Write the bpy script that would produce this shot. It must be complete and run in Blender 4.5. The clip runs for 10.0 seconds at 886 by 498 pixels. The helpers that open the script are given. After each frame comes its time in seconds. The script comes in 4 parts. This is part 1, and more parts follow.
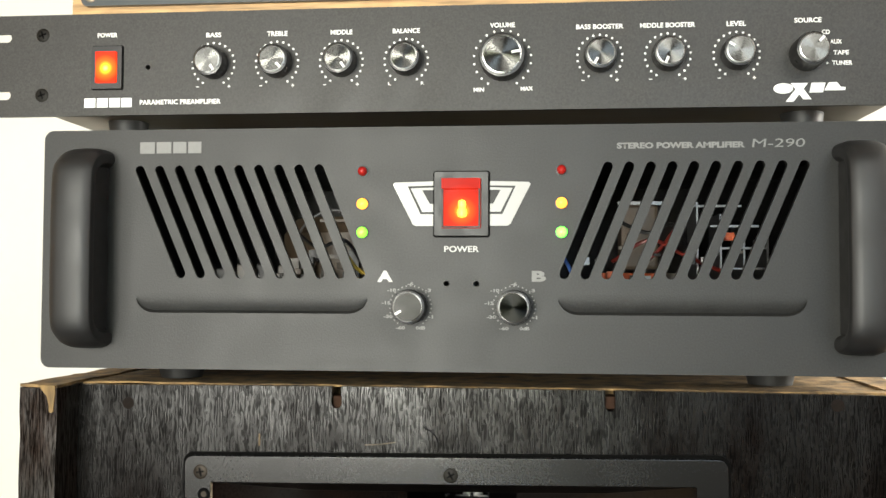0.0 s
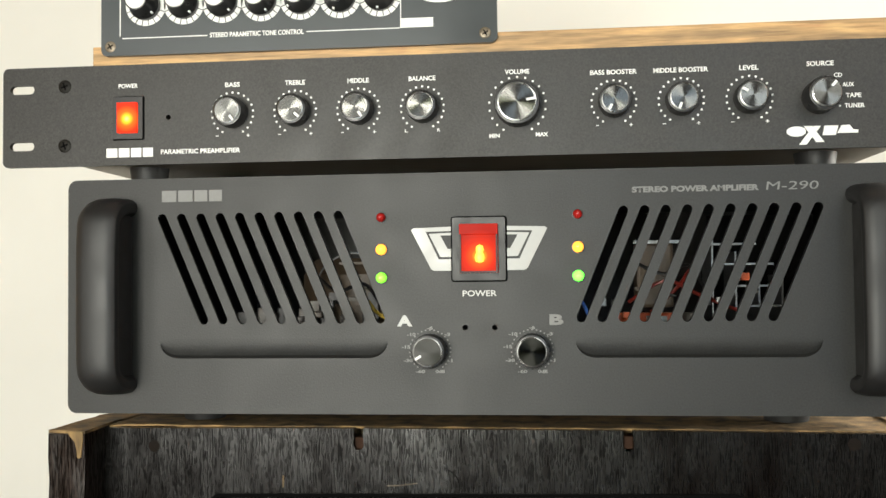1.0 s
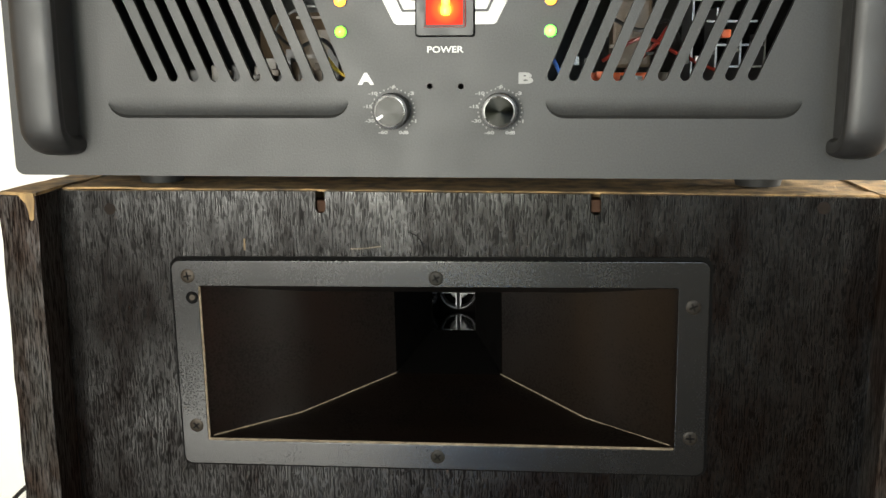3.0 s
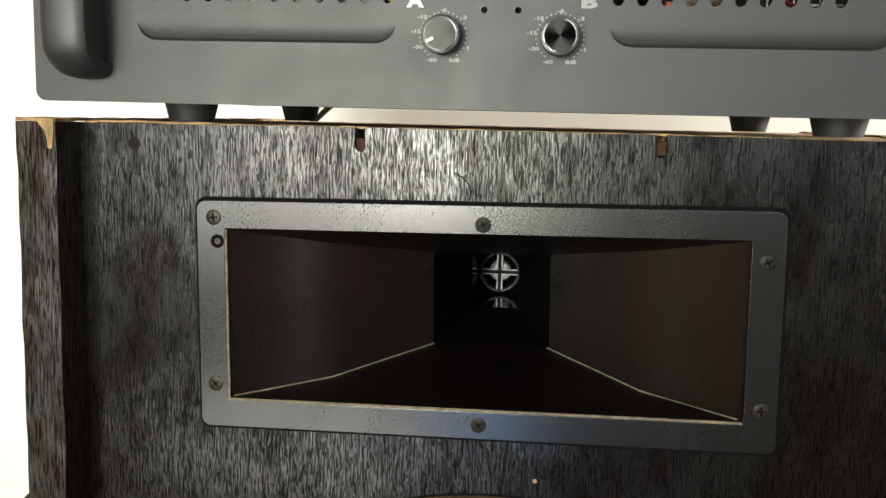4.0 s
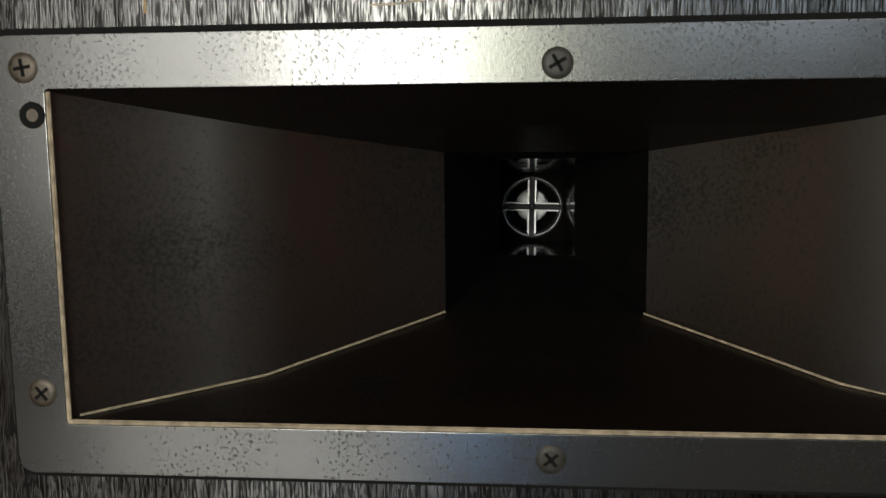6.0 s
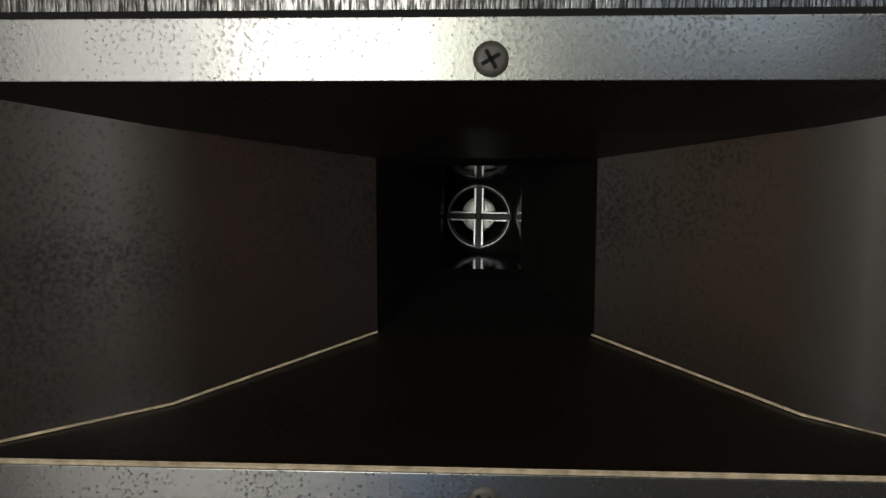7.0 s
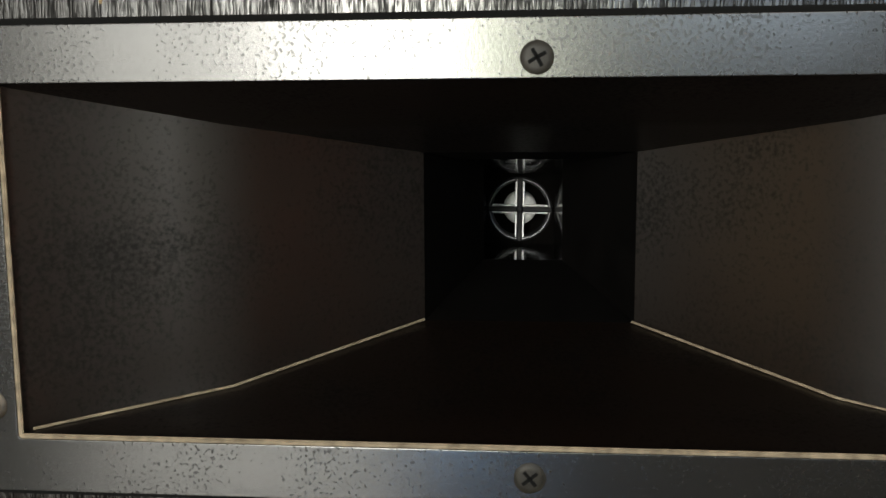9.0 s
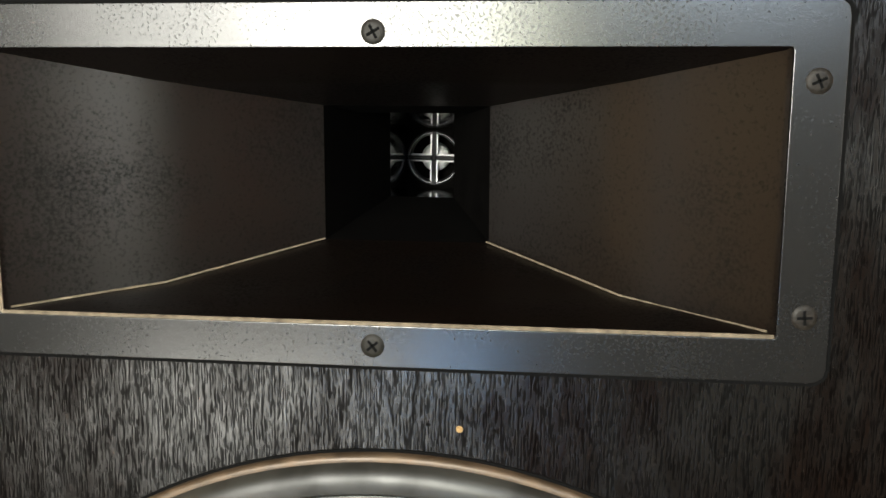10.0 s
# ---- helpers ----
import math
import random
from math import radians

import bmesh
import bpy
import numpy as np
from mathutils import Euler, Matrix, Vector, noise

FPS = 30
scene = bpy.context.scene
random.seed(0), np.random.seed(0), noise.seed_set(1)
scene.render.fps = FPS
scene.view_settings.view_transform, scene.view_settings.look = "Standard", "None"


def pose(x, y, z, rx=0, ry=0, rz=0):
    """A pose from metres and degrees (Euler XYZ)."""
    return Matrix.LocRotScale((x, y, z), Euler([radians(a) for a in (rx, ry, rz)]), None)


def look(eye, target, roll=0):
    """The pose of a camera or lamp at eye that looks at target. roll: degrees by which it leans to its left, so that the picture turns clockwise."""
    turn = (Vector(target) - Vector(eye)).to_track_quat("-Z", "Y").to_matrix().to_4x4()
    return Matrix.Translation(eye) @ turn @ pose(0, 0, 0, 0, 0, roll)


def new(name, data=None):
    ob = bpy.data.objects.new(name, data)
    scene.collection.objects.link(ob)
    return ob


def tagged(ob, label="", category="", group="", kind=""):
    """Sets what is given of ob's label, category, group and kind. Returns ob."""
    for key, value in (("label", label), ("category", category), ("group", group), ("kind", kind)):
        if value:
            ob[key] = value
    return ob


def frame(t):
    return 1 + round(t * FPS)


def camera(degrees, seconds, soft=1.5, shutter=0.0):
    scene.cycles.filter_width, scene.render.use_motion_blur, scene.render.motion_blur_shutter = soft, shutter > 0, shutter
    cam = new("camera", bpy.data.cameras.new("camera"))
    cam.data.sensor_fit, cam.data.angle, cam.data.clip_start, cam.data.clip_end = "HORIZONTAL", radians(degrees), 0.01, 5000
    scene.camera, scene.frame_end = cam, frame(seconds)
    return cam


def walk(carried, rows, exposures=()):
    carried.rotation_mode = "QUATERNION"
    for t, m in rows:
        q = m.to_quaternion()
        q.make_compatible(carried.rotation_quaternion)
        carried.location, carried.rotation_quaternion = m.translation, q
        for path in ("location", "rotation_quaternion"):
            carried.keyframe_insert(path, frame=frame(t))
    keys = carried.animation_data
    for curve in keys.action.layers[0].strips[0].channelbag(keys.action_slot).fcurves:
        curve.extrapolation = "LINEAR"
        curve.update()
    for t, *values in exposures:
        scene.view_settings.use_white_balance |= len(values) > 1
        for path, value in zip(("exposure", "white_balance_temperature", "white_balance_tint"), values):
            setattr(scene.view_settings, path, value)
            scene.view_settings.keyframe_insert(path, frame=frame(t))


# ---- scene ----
cam = camera(49.7, 10.0)
PATH = [
    (0, (0.04, -0.528, 0.857), (-0.149, 1.462, 0.937), 0.2),
    (0.3, (0.04, -0.529, 0.875), (-0.184, 1.457, 0.93), -0.1),
    (0.4, (0.0395, -0.531, 0.8785), (-0.188, 1.4545, 0.9209), -0.45),
    (0.5, (0.039, -0.533, 0.882), (-0.196, 1.452, 0.95), -0.8),
    (0.6, (0.04, -0.536, 0.883), (-0.183, 1.45, 0.971), -0.8),
    (0.7, (0.038, -0.539, 0.891), (-0.166, 1.451, 0.934), -0.6),
    (0.8, (0.0377, -0.5383, 0.889), (-0.174, 1.4507, 0.9293), -0.6),
    (0.9, (0.0373, -0.5377, 0.887), (-0.1793, 1.4503, 0.9373), -0.6),
    (1, (0.037, -0.537, 0.885), (-0.175, 1.45, 0.953), -0.6),
    (1.3, (0.037, -0.534, 0.885), (-0.1472, 1.4548, 0.9593), -0.36),
    (1.5, (0.037, -0.532, 0.885), (-0.144, 1.458, 0.949), -0.2),
    (1.7, (0.039, -0.5316, 0.8854), (-0.1448, 1.4592, 0.945), -0.24),
    (1.8, (0.04, -0.5314, 0.8856), (-0.1502, 1.4598, 0.9326), -0.26),
    (1.9, (0.041, -0.5312, 0.8858), (-0.1462, 1.4604, 0.9096), -0.28),
    (2, (0.042, -0.531, 0.886), (-0.141, 1.461, 0.866), -0.3),
    (2.1, (0.04, -0.529, 0.885), (-0.1325, 1.4625, 0.8226), -0.45),
    (2.2, (0.038, -0.527, 0.884), (-0.11, 1.464, 0.765), -0.6),
    (2.3, (0.0403, -0.5237, 0.8823), (-0.0995, 1.4647, 0.7211), -0.47),
    (2.5, (0.045, -0.517, 0.879), (-0.089, 1.466, 0.658), -0.2),
    (2.8, (0.041, -0.518, 0.88), (-0.116, 1.447, 0.539), -0.2),
    (3, (0.042, -0.515, 0.872), (-0.123, 1.441, 0.487), -0.2),
    (3.2, (0.042, -0.512, 0.869), (-0.135, 1.428, 0.415), 0.3),
    (4.3, (0.023, -0.467, 0.786), (-0.223, 1.504, 0.555), 1.5),
    (4.4, (0.022, -0.463, 0.783), (-0.2437, 1.505, 0.5397), 1.25),
    (4.5, (0.021, -0.459, 0.78), (-0.264, 1.506, 0.542), 1.0),
    (4.6, (0.0214, -0.457, 0.777), (-0.325, 1.501, 0.5702), -0.1),
    (4.7, (0.0188, -0.449, 0.777), (-0.354, 1.503, 0.5544), -0.8),
    (4.8, (0.0192, -0.434, 0.772), (-0.342, 1.518, 0.5336), -0.4),
    (4.9, (0.0226, -0.414, 0.766), (-0.334, 1.534, 0.4928), 0.4),
    (5, (0.023, -0.394, 0.755), (-0.281, 1.562, 0.471), 1.3),
    (5.1, (0.0235, -0.3745, 0.751), (-0.264, 1.582, 0.45), 1.3),
    (5.2, (0.019, -0.357, 0.751), (-0.239, 1.607, 0.475), 1.0),
    (6.3, (-0.021, -0.226, 0.736), (-0.135, 1.751, 0.454), 0.7),
    (6.5, (-0.017, -0.223, 0.737), (-0.102, 1.757, 0.465), 1.0),
    (6.7, (-0.0138, -0.2202, 0.7374), (-0.0768, 1.7602, 0.4599), 0.96),
    (7, (-0.009, -0.216, 0.738), (-0.076, 1.765, 0.469), 0.9),
    (7.2, (-0.0078, -0.2172, 0.7388), (-0.0869, 1.7638, 0.4556), 0.86),
    (7.5, (-0.006, -0.219, 0.74), (-0.088, 1.762, 0.475), 0.8),
    (7.7, (-0.006, -0.219, 0.7408), (-0.0814, 1.762, 0.4773), 0.8),
    (8, (-0.006, -0.219, 0.742), (-0.105, 1.762, 0.484), 0.8),
    (8.2, (-0.0088, -0.2214, 0.7404), (-0.1314, 1.7584, 0.4807), 0.8),
    (8.5, (-0.013, -0.225, 0.738), (-0.145, 1.753, 0.47), 0.8),
    (8.7, (-0.0126, -0.2266, 0.738), (-0.1654, 1.7502, 0.4759), 0.68),
    (9, (-0.012, -0.229, 0.738), (-0.151, 1.746, 0.459), 0.5),
    (9.1, (-0.0097, -0.2337, 0.7357), (-0.1572, 1.741, 0.4338), 0.77),
    (9.2, (-0.0073, -0.2383, 0.7333), (-0.1493, 1.736, 0.4113), 1.03),
    (9.3, (-0.005, -0.243, 0.731), (-0.116, 1.731, 0.428), 1.3),
    (9.5, (0.007, -0.257, 0.735), (-0.083, 1.716, 0.425), 0.7),
    (9.7, (0.019, -0.28, 0.738), (-0.088, 1.691, 0.418), 0.7),
    (9.8, (0.029, -0.29, 0.7373), (-0.1151, 1.6777, 0.4239), 0.83),
    (10, (0.049, -0.31, 0.736), (-0.14, 1.651, 0.392), 1.1),
]
LIGHTING = [(0, 0.0), (0.4, -0.05), (0.9, -0.4), (2.0, -0.42), (2.5, -0.6), (3.0, 0.28), (4.4, 0.2), (5.0, -0.05), (6.4, 0.3), (9.4, 0.38), (10, 0.85)]
walk(cam, [(t, look(eye, target, roll)) for t, eye, target, roll in PATH], LIGHTING)

# ---- world and lights ----
world = bpy.data.worlds.new("daylight")
scene.world = world
world.use_nodes = True
wn = world.node_tree.nodes
sky = wn.new("ShaderNodeTexSky")
sky.sky_type, sky.sun_disc = "NISHITA", False
sky.sun_elevation, sky.sun_rotation = radians(50), radians(30)
world.node_tree.links.new(sky.outputs[0], wn["Background"].inputs[0])
wn["Background"].inputs[1].default_value = 0.1

# unseen openings behind the walker, some inferred from reflections, some added to brighten: (x0, x1, z0, z1, power,
# colour)
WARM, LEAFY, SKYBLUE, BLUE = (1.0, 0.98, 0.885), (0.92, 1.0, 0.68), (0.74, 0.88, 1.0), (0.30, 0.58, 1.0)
# the low ones stand in for bright floor near a doorway
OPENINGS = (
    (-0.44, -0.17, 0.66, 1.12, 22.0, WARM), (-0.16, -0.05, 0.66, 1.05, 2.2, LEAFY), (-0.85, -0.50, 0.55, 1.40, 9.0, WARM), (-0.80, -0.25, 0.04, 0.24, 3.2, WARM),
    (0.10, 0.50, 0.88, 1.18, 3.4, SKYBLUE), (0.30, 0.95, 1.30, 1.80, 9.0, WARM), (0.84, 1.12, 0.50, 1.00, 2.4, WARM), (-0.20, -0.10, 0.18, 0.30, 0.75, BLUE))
ROOM = (-2.2, 2.4, -1.3, 0.62, 0.0, 2.75)


def area_light(name, eye, ahead, w, h, power, color=WARM):
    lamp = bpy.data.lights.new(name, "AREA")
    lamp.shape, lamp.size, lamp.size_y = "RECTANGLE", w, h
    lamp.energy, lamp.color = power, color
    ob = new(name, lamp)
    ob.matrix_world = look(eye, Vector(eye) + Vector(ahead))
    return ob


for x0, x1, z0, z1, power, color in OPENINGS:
    area_light("assumed_opening_light", ((x0 + x1) / 2, ROOM[2] - 0.05, (z0 + z1) / 2), (0, 1, 0), x1 - x0, z1 - z0, power, color)


# added fill: an unseen side lamp and opening wash the wall behind the stack
REAR = (0.10, 0.56, 0.9, 2.1)
area_light("rear_fill_light", (ROOM[1] + 0.05, (REAR[0] + REAR[1]) / 2, (REAR[2] + REAR[3]) / 2), (-1, 0, 0), REAR[1] - REAR[0], REAR[3] - REAR[2], 240.0)


# ---- materials ----
def mat(name, color, rough=0.5, metal=0.0, vary=0.25, scale=40.0, stretch=(1, 1, 1), bump=0.0, bump_scale=None, rough_vary=0.1, emit=None, power=0.0, fine=0.0):
    m = bpy.data.materials.new(name)
    m.use_nodes = True
    nt = m.node_tree
    b = nt.nodes["Principled BSDF"]
    b.inputs["Metallic"].default_value = metal
    tc = nt.nodes.new("ShaderNodeTexCoord")
    mp = nt.nodes.new("ShaderNodeMapping")
    mp.inputs["Scale"].default_value = stretch
    nt.links.new(tc.outputs["Object"], mp.inputs[0])
    big = nt.nodes.new("ShaderNodeTexNoise")
    big.inputs["Scale"].default_value, big.inputs["Detail"].default_value = scale, 6
    nt.links.new(mp.outputs[0], big.inputs["Vector"])
    small = nt.nodes.new("ShaderNodeTexNoise")
    small.inputs["Scale"].default_value, small.inputs["Detail"].default_value = (bump_scale or scale * 25), 3
    nt.links.new(mp.outputs[0], small.inputs["Vector"])
    ramp = nt.nodes.new("ShaderNodeValToRGB")
    ramp.color_ramp.elements[0].position, ramp.color_ramp.elements[1].position = 0.3, 0.72
    ramp.color_ramp.elements[0].color = (*[c * (1 - vary) for c in color], 1)
    ramp.color_ramp.elements[1].color = (*[min(1, c * (1 + vary)) for c in color], 1)
    nt.links.new(big.outputs["Fac"], ramp.inputs[0])
    mix = nt.nodes.new("ShaderNodeMix")
    mix.data_type, mix.blend_type = "RGBA", "OVERLAY"
    mix.inputs["Factor"].default_value = fine
    nt.links.new(ramp.outputs[0], mix.inputs[6])
    nt.links.new(small.outputs["Fac"], mix.inputs[7])
    nt.links.new(mix.outputs[2], b.inputs["Base Color"])
    rr = nt.nodes.new("ShaderNodeMapRange")
    rr.inputs["To Min"].default_value, rr.inputs["To Max"].default_value = max(0.02, rough - rough_vary), min(1, rough + rough_vary)
    rr.inputs["From Min"].default_value, rr.inputs["From Max"].default_value = 0.3, 0.7
    nt.links.new(big.outputs["Fac"], rr.inputs[0])
    nt.links.new(rr.outputs[0], b.inputs["Roughness"])
    if bump:
        bp = nt.nodes.new("ShaderNodeBump")
        bp.inputs["Strength"].default_value, bp.inputs["Distance"].default_value = bump, 0.0006
        nt.links.new(small.outputs["Fac"], bp.inputs["Height"])
        nt.links.new(bp.outputs[0], b.inputs["Normal"])
    if emit:
        b.inputs["Emission Color"].default_value = (*emit, 1)
        b.inputs["Emission Strength"].default_value = power
    return m


def stained_veneer(name, dark, light, along=0.05, gloss=0.30, relief=0.3, shine=0.4, coarse=900.0):
    """Dark stained veneer: broken grain along z, glossy on the ridges, matt in the pores, with reddish and black patches."""
    m = bpy.data.materials.new(name)
    m.use_nodes = True
    nt = m.node_tree
    n, k = nt.nodes, nt.links
    b = n["Principled BSDF"]
    tc = n.new("ShaderNodeTexCoord")

    def grain(scale, stretch, detail=3, wander=0.0):
        mp = n.new("ShaderNodeMapping")
        mp.inputs["Scale"].default_value = stretch
        k.new(tc.outputs["Object"], mp.inputs[0])
        tx = n.new("ShaderNodeTexNoise")
        tx.inputs["Scale"].default_value, tx.inputs["Detail"].default_value, tx.inputs["Distortion"].default_value = scale, detail, wander
        k.new(mp.outputs[0], tx.inputs["Vector"])
        return tx.outputs["Fac"]

    def ranged(src, a0, a1, b0, b1):
        mr = n.new("ShaderNodeMapRange")
        for key, v in (("From Min", a0), ("From Max", a1), ("To Min", b0), ("To Max", b1)):
            mr.inputs[key].default_value = v
        k.new(src, mr.inputs[0])
        return mr.outputs[0]

    def maths(kind, a, c):
        q = n.new("ShaderNodeMath")
        q.operation = kind
        for slot_, v in zip(q.inputs, (a, c)):
            if isinstance(v, float):
                slot_.default_value = v
            else:
                k.new(v, slot_)
        return q.outputs[0]

    broad = grain(coarse, (1, 1, along), 3, 0.3)
    fine = grain(coarse * 1.7, (1, 1, along * 1.9), 2, 0.2)
    patch = grain(34, (1, 1, 0.45), 4, 0.6)
    blot = grain(150, (1, 1, 0.35), 3, 0.4)
    ridge = maths("ADD", maths("MULTIPLY", broad, 0.52), maths("MULTIPLY", fine, 0.48))
    ramp = n.new("ShaderNodeValToRGB")
    e = ramp.color_ramp.elements
    e[0].position, e[0].color = 0.42, (*dark, 1)
    e[1].position, e[1].color = 0.66, (*light, 1)
    k.new(ridge, ramp.inputs[0])
    tint = n.new("ShaderNodeValToRGB")
    tint.color_ramp.elements[0].position, tint.color_ramp.elements[0].color = 0.36, (0.95, 0.55, 0.40, 1)
    tint.color_ramp.elements[1].position, tint.color_ramp.elements[1].color = 0.62, (1, 1, 1, 1)
    k.new(patch, tint.inputs[0])
    mul = n.new("ShaderNodeMix")
    mul.data_type, mul.blend_type = "RGBA", "MULTIPLY"
    mul.inputs["Factor"].default_value = 0.9
    k.new(ramp.outputs[0], mul.inputs[6])
    k.new(tint.outputs[0], mul.inputs[7])
    k.new(mul.outputs[2], b.inputs["Base Color"])
    k.new(ranged(ridge, 0.40, 0.62, gloss + 0.16, gloss - 0.03), b.inputs["Roughness"])
    worn = maths("MULTIPLY", ranged(ridge, 0.43, 0.56, shine * 0.14, shine), maths("MULTIPLY", ranged(patch, 0.38, 0.60, 0.55, 1.0), ranged(blot, 0.36, 0.56, 0.5, 1.0)))
    k.new(worn, b.inputs["Specular IOR Level"])
    bp = n.new("ShaderNodeBump")
    bp.inputs["Strength"].default_value, bp.inputs["Distance"].default_value = relief, 0.0008
    k.new(maths("ADD", ridge, maths("MULTIPLY", blot, 0.5)), bp.inputs["Height"])
    k.new(bp.outputs[0], b.inputs["Normal"])
    return m


def speckled_paint(name, base, speck, gloss, matt, size=420.0, lo=0.52, hi=0.60, shine=0.5, keep=0.25):
    """Black gloss paint on steel with matt dark corrosion specks."""
    m = bpy.data.materials.new(name)
    m.use_nodes = True
    nt = m.node_tree
    n, k = nt.nodes, nt.links
    b = n["Principled BSDF"]
    tc = n.new("ShaderNodeTexCoord")
    a = n.new("ShaderNodeTexNoise")
    a.inputs["Scale"].default_value, a.inputs["Detail"].default_value = size, 3
    c = n.new("ShaderNodeTexNoise")
    c.inputs["Scale"].default_value, c.inputs["Detail"].default_value = 28, 4
    for t in (a, c):
        k.new(tc.outputs["Object"], t.inputs["Vector"])
    s = n.new("ShaderNodeMath")
    s.operation = "MULTIPLY_ADD"
    s.inputs[1].default_value = 0.42
    k.new(c.outputs["Fac"], s.inputs[0])
    h = n.new("ShaderNodeMath")
    h.operation = "MULTIPLY"
    h.inputs[1].default_value = 0.64
    k.new(a.outputs["Fac"], h.inputs[0])
    k.new(h.outputs[0], s.inputs[2])
    mr = n.new("ShaderNodeMapRange")
    mr.inputs["From Min"].default_value, mr.inputs["From Max"].default_value = lo, hi
    k.new(s.outputs[0], mr.inputs[0])
    mix = n.new("ShaderNodeMix")
    mix.data_type = "RGBA"
    mix.inputs[6].default_value, mix.inputs[7].default_value = (*base, 1), (*speck, 1)
    k.new(mr.outputs[0], mix.inputs[0])
    k.new(mix.outputs[2], b.inputs["Base Color"])
    r = n.new("ShaderNodeMapRange")
    r.inputs["To Min"].default_value, r.inputs["To Max"].default_value = gloss, matt
    k.new(mr.outputs[0], r.inputs[0])
    k.new(r.outputs[0], b.inputs["Roughness"])
    sp = n.new("ShaderNodeMapRange")
    sp.inputs["To Min"].default_value, sp.inputs["To Max"].default_value = shine, shine * keep
    k.new(mr.outputs[0], sp.inputs[0])
    k.new(sp.outputs[0], b.inputs["Specular IOR Level"])
    bp = n.new("ShaderNodeBump")
    bp.inputs["Strength"].default_value, bp.inputs["Distance"].default_value = 0.12, 0.0002
    k.new(a.outputs["Fac"], bp.inputs["Height"])
    k.new(bp.outputs[0], b.inputs["Normal"])
    return m


def spun_metal(name, color, rough=0.22):
    """Lathe-turned aluminium with a fan of highlights round its axis."""
    m = bpy.data.materials.new(name)
    m.use_nodes = True
    nt = m.node_tree
    b = nt.nodes["Principled BSDF"]
    b.inputs["Base Color"].default_value = (*color, 1)
    b.inputs["Metallic"].default_value, b.inputs["Roughness"].default_value = 1.0, rough
    b.inputs["Anisotropic"].default_value = 0.96
    tg = nt.nodes.new("ShaderNodeTangent")
    tg.direction_type, tg.axis = "RADIAL", "Y"
    nt.links.new(tg.outputs[0], b.inputs["Tangent"])
    return m


def lit_rocker(name, color, hot, centre, reach, power):
    """Red translucent plastic lit from within by a neon lamp at centre."""
    m = mat(name, color, 0.42, 0, 0.1, 60)
    nt = m.node_tree
    b = nt.nodes["Principled BSDF"]
    tc = nt.nodes.new("ShaderNodeTexCoord")
    d = nt.nodes.new("ShaderNodeVectorMath")
    d.operation = "DISTANCE"
    d.inputs[1].default_value = centre
    nt.links.new(tc.outputs["Object"], d.inputs[0])
    mr = nt.nodes.new("ShaderNodeMapRange")
    mr.inputs["From Min"].default_value, mr.inputs["From Max"].default_value = 0.0, reach
    mr.inputs["To Min"].default_value, mr.inputs["To Max"].default_value = 1.0, 0.0
    nt.links.new(d.outputs["Value"], mr.inputs[0])
    ramp = nt.nodes.new("ShaderNodeValToRGB")
    e = ramp.color_ramp.elements
    e[0].position, e[0].color = 0.0, (0.30, 0.009, 0.003, 1)
    e[1].position, e[1].color = 1.0, (*hot, 1)
    mid = e.new(0.45)
    mid.color = (0.55, 0.024, 0.005, 1)
    near = e.new(0.70)
    near.color = (1.0, 0.10, 0.008, 1)
    core = e.new(0.86)
    core.color = (1.0, 0.42, 0.02, 1)
    nt.links.new(mr.outputs[0], ramp.inputs[0])
    nt.links.new(ramp.outputs[0], b.inputs["Emission Color"])
    b.inputs["Emission Strength"].default_value = power
    b.inputs["Specular IOR Level"].default_value = 0.06
    return m


WALL = mat("cream_wall_paint", (0.86, 0.85, 0.79), 0.8, 0, 0.04, 3, bump=0.1, bump_scale=300)
# Unseen room surfaces, coloured to deepen the blacks and tint the reflections.
FLOOR = mat("dark_floor_tile", (0.045, 0.034, 0.028), 0.4, 0, 0.12, 6)
REDWALL = mat("reddish_brown_reflected_wall", (0.34, 0.125, 0.07), 0.6, 0, 0.3, 5, stretch=(1, 1, 0.2))
TANWALL = mat("tan_reflected_wall", (0.42, 0.29, 0.16), 0.8, 0, 0.08, 4)
DIMWALL = mat("dull_brown_wall_paint", (0.055, 0.047, 0.038), 0.85, 0, 0.1, 4)
CEIL = mat("brown_ceiling_boards", (0.075, 0.05, 0.03), 0.8, 0, 0.03, 4)
PAINT = mat("black_powder_paint", (0.0122, 0.0124, 0.0119), 0.50, 0, 0.22, 40, fine=1.0, bump=0.16, bump_scale=1000, rough_vary=0.04)
PAINT2 = mat("black_brushed_panel_paint", (0.0235, 0.0224, 0.0205), 0.50, 0, 0.22, 40, fine=1.0, bump=0.16, bump_scale=1000, rough_vary=0.06)
for m, shine in ((PAINT, 0.45), (PAINT2, 0.45)):
    m.node_tree.nodes["Principled BSDF"].inputs["Specular IOR Level"].default_value = shine
GREYBLUE = mat("grey_printed_panel", (0.042, 0.049, 0.052), 0.34, 0, 0.22, 14, bump=0.06)
CHASSIS = mat("bare_folded_steel", (0.20, 0.165, 0.12), 0.45, 0.5, 0.2, 20)
DARK = mat("dark_steel", (0.02, 0.02, 0.02), 0.5, 0.2, 0.2, 20)
RUBBER = mat("black_rubber", (0.016, 0.016, 0.016), 0.55, 0, 0.2, 60)
GRIP = mat("black_moulded_plastic", (0.013, 0.013, 0.0133), 0.5, 0, 0.2, 30, bump=0.15, bump_scale=1800)
KNOB = mat("black_knurled_plastic", (0.012, 0.012, 0.012), 0.35, 0, 0.2, 200)
SPUN = spun_metal("spun_aluminium", (0.105, 0.105, 0.10), 0.22)
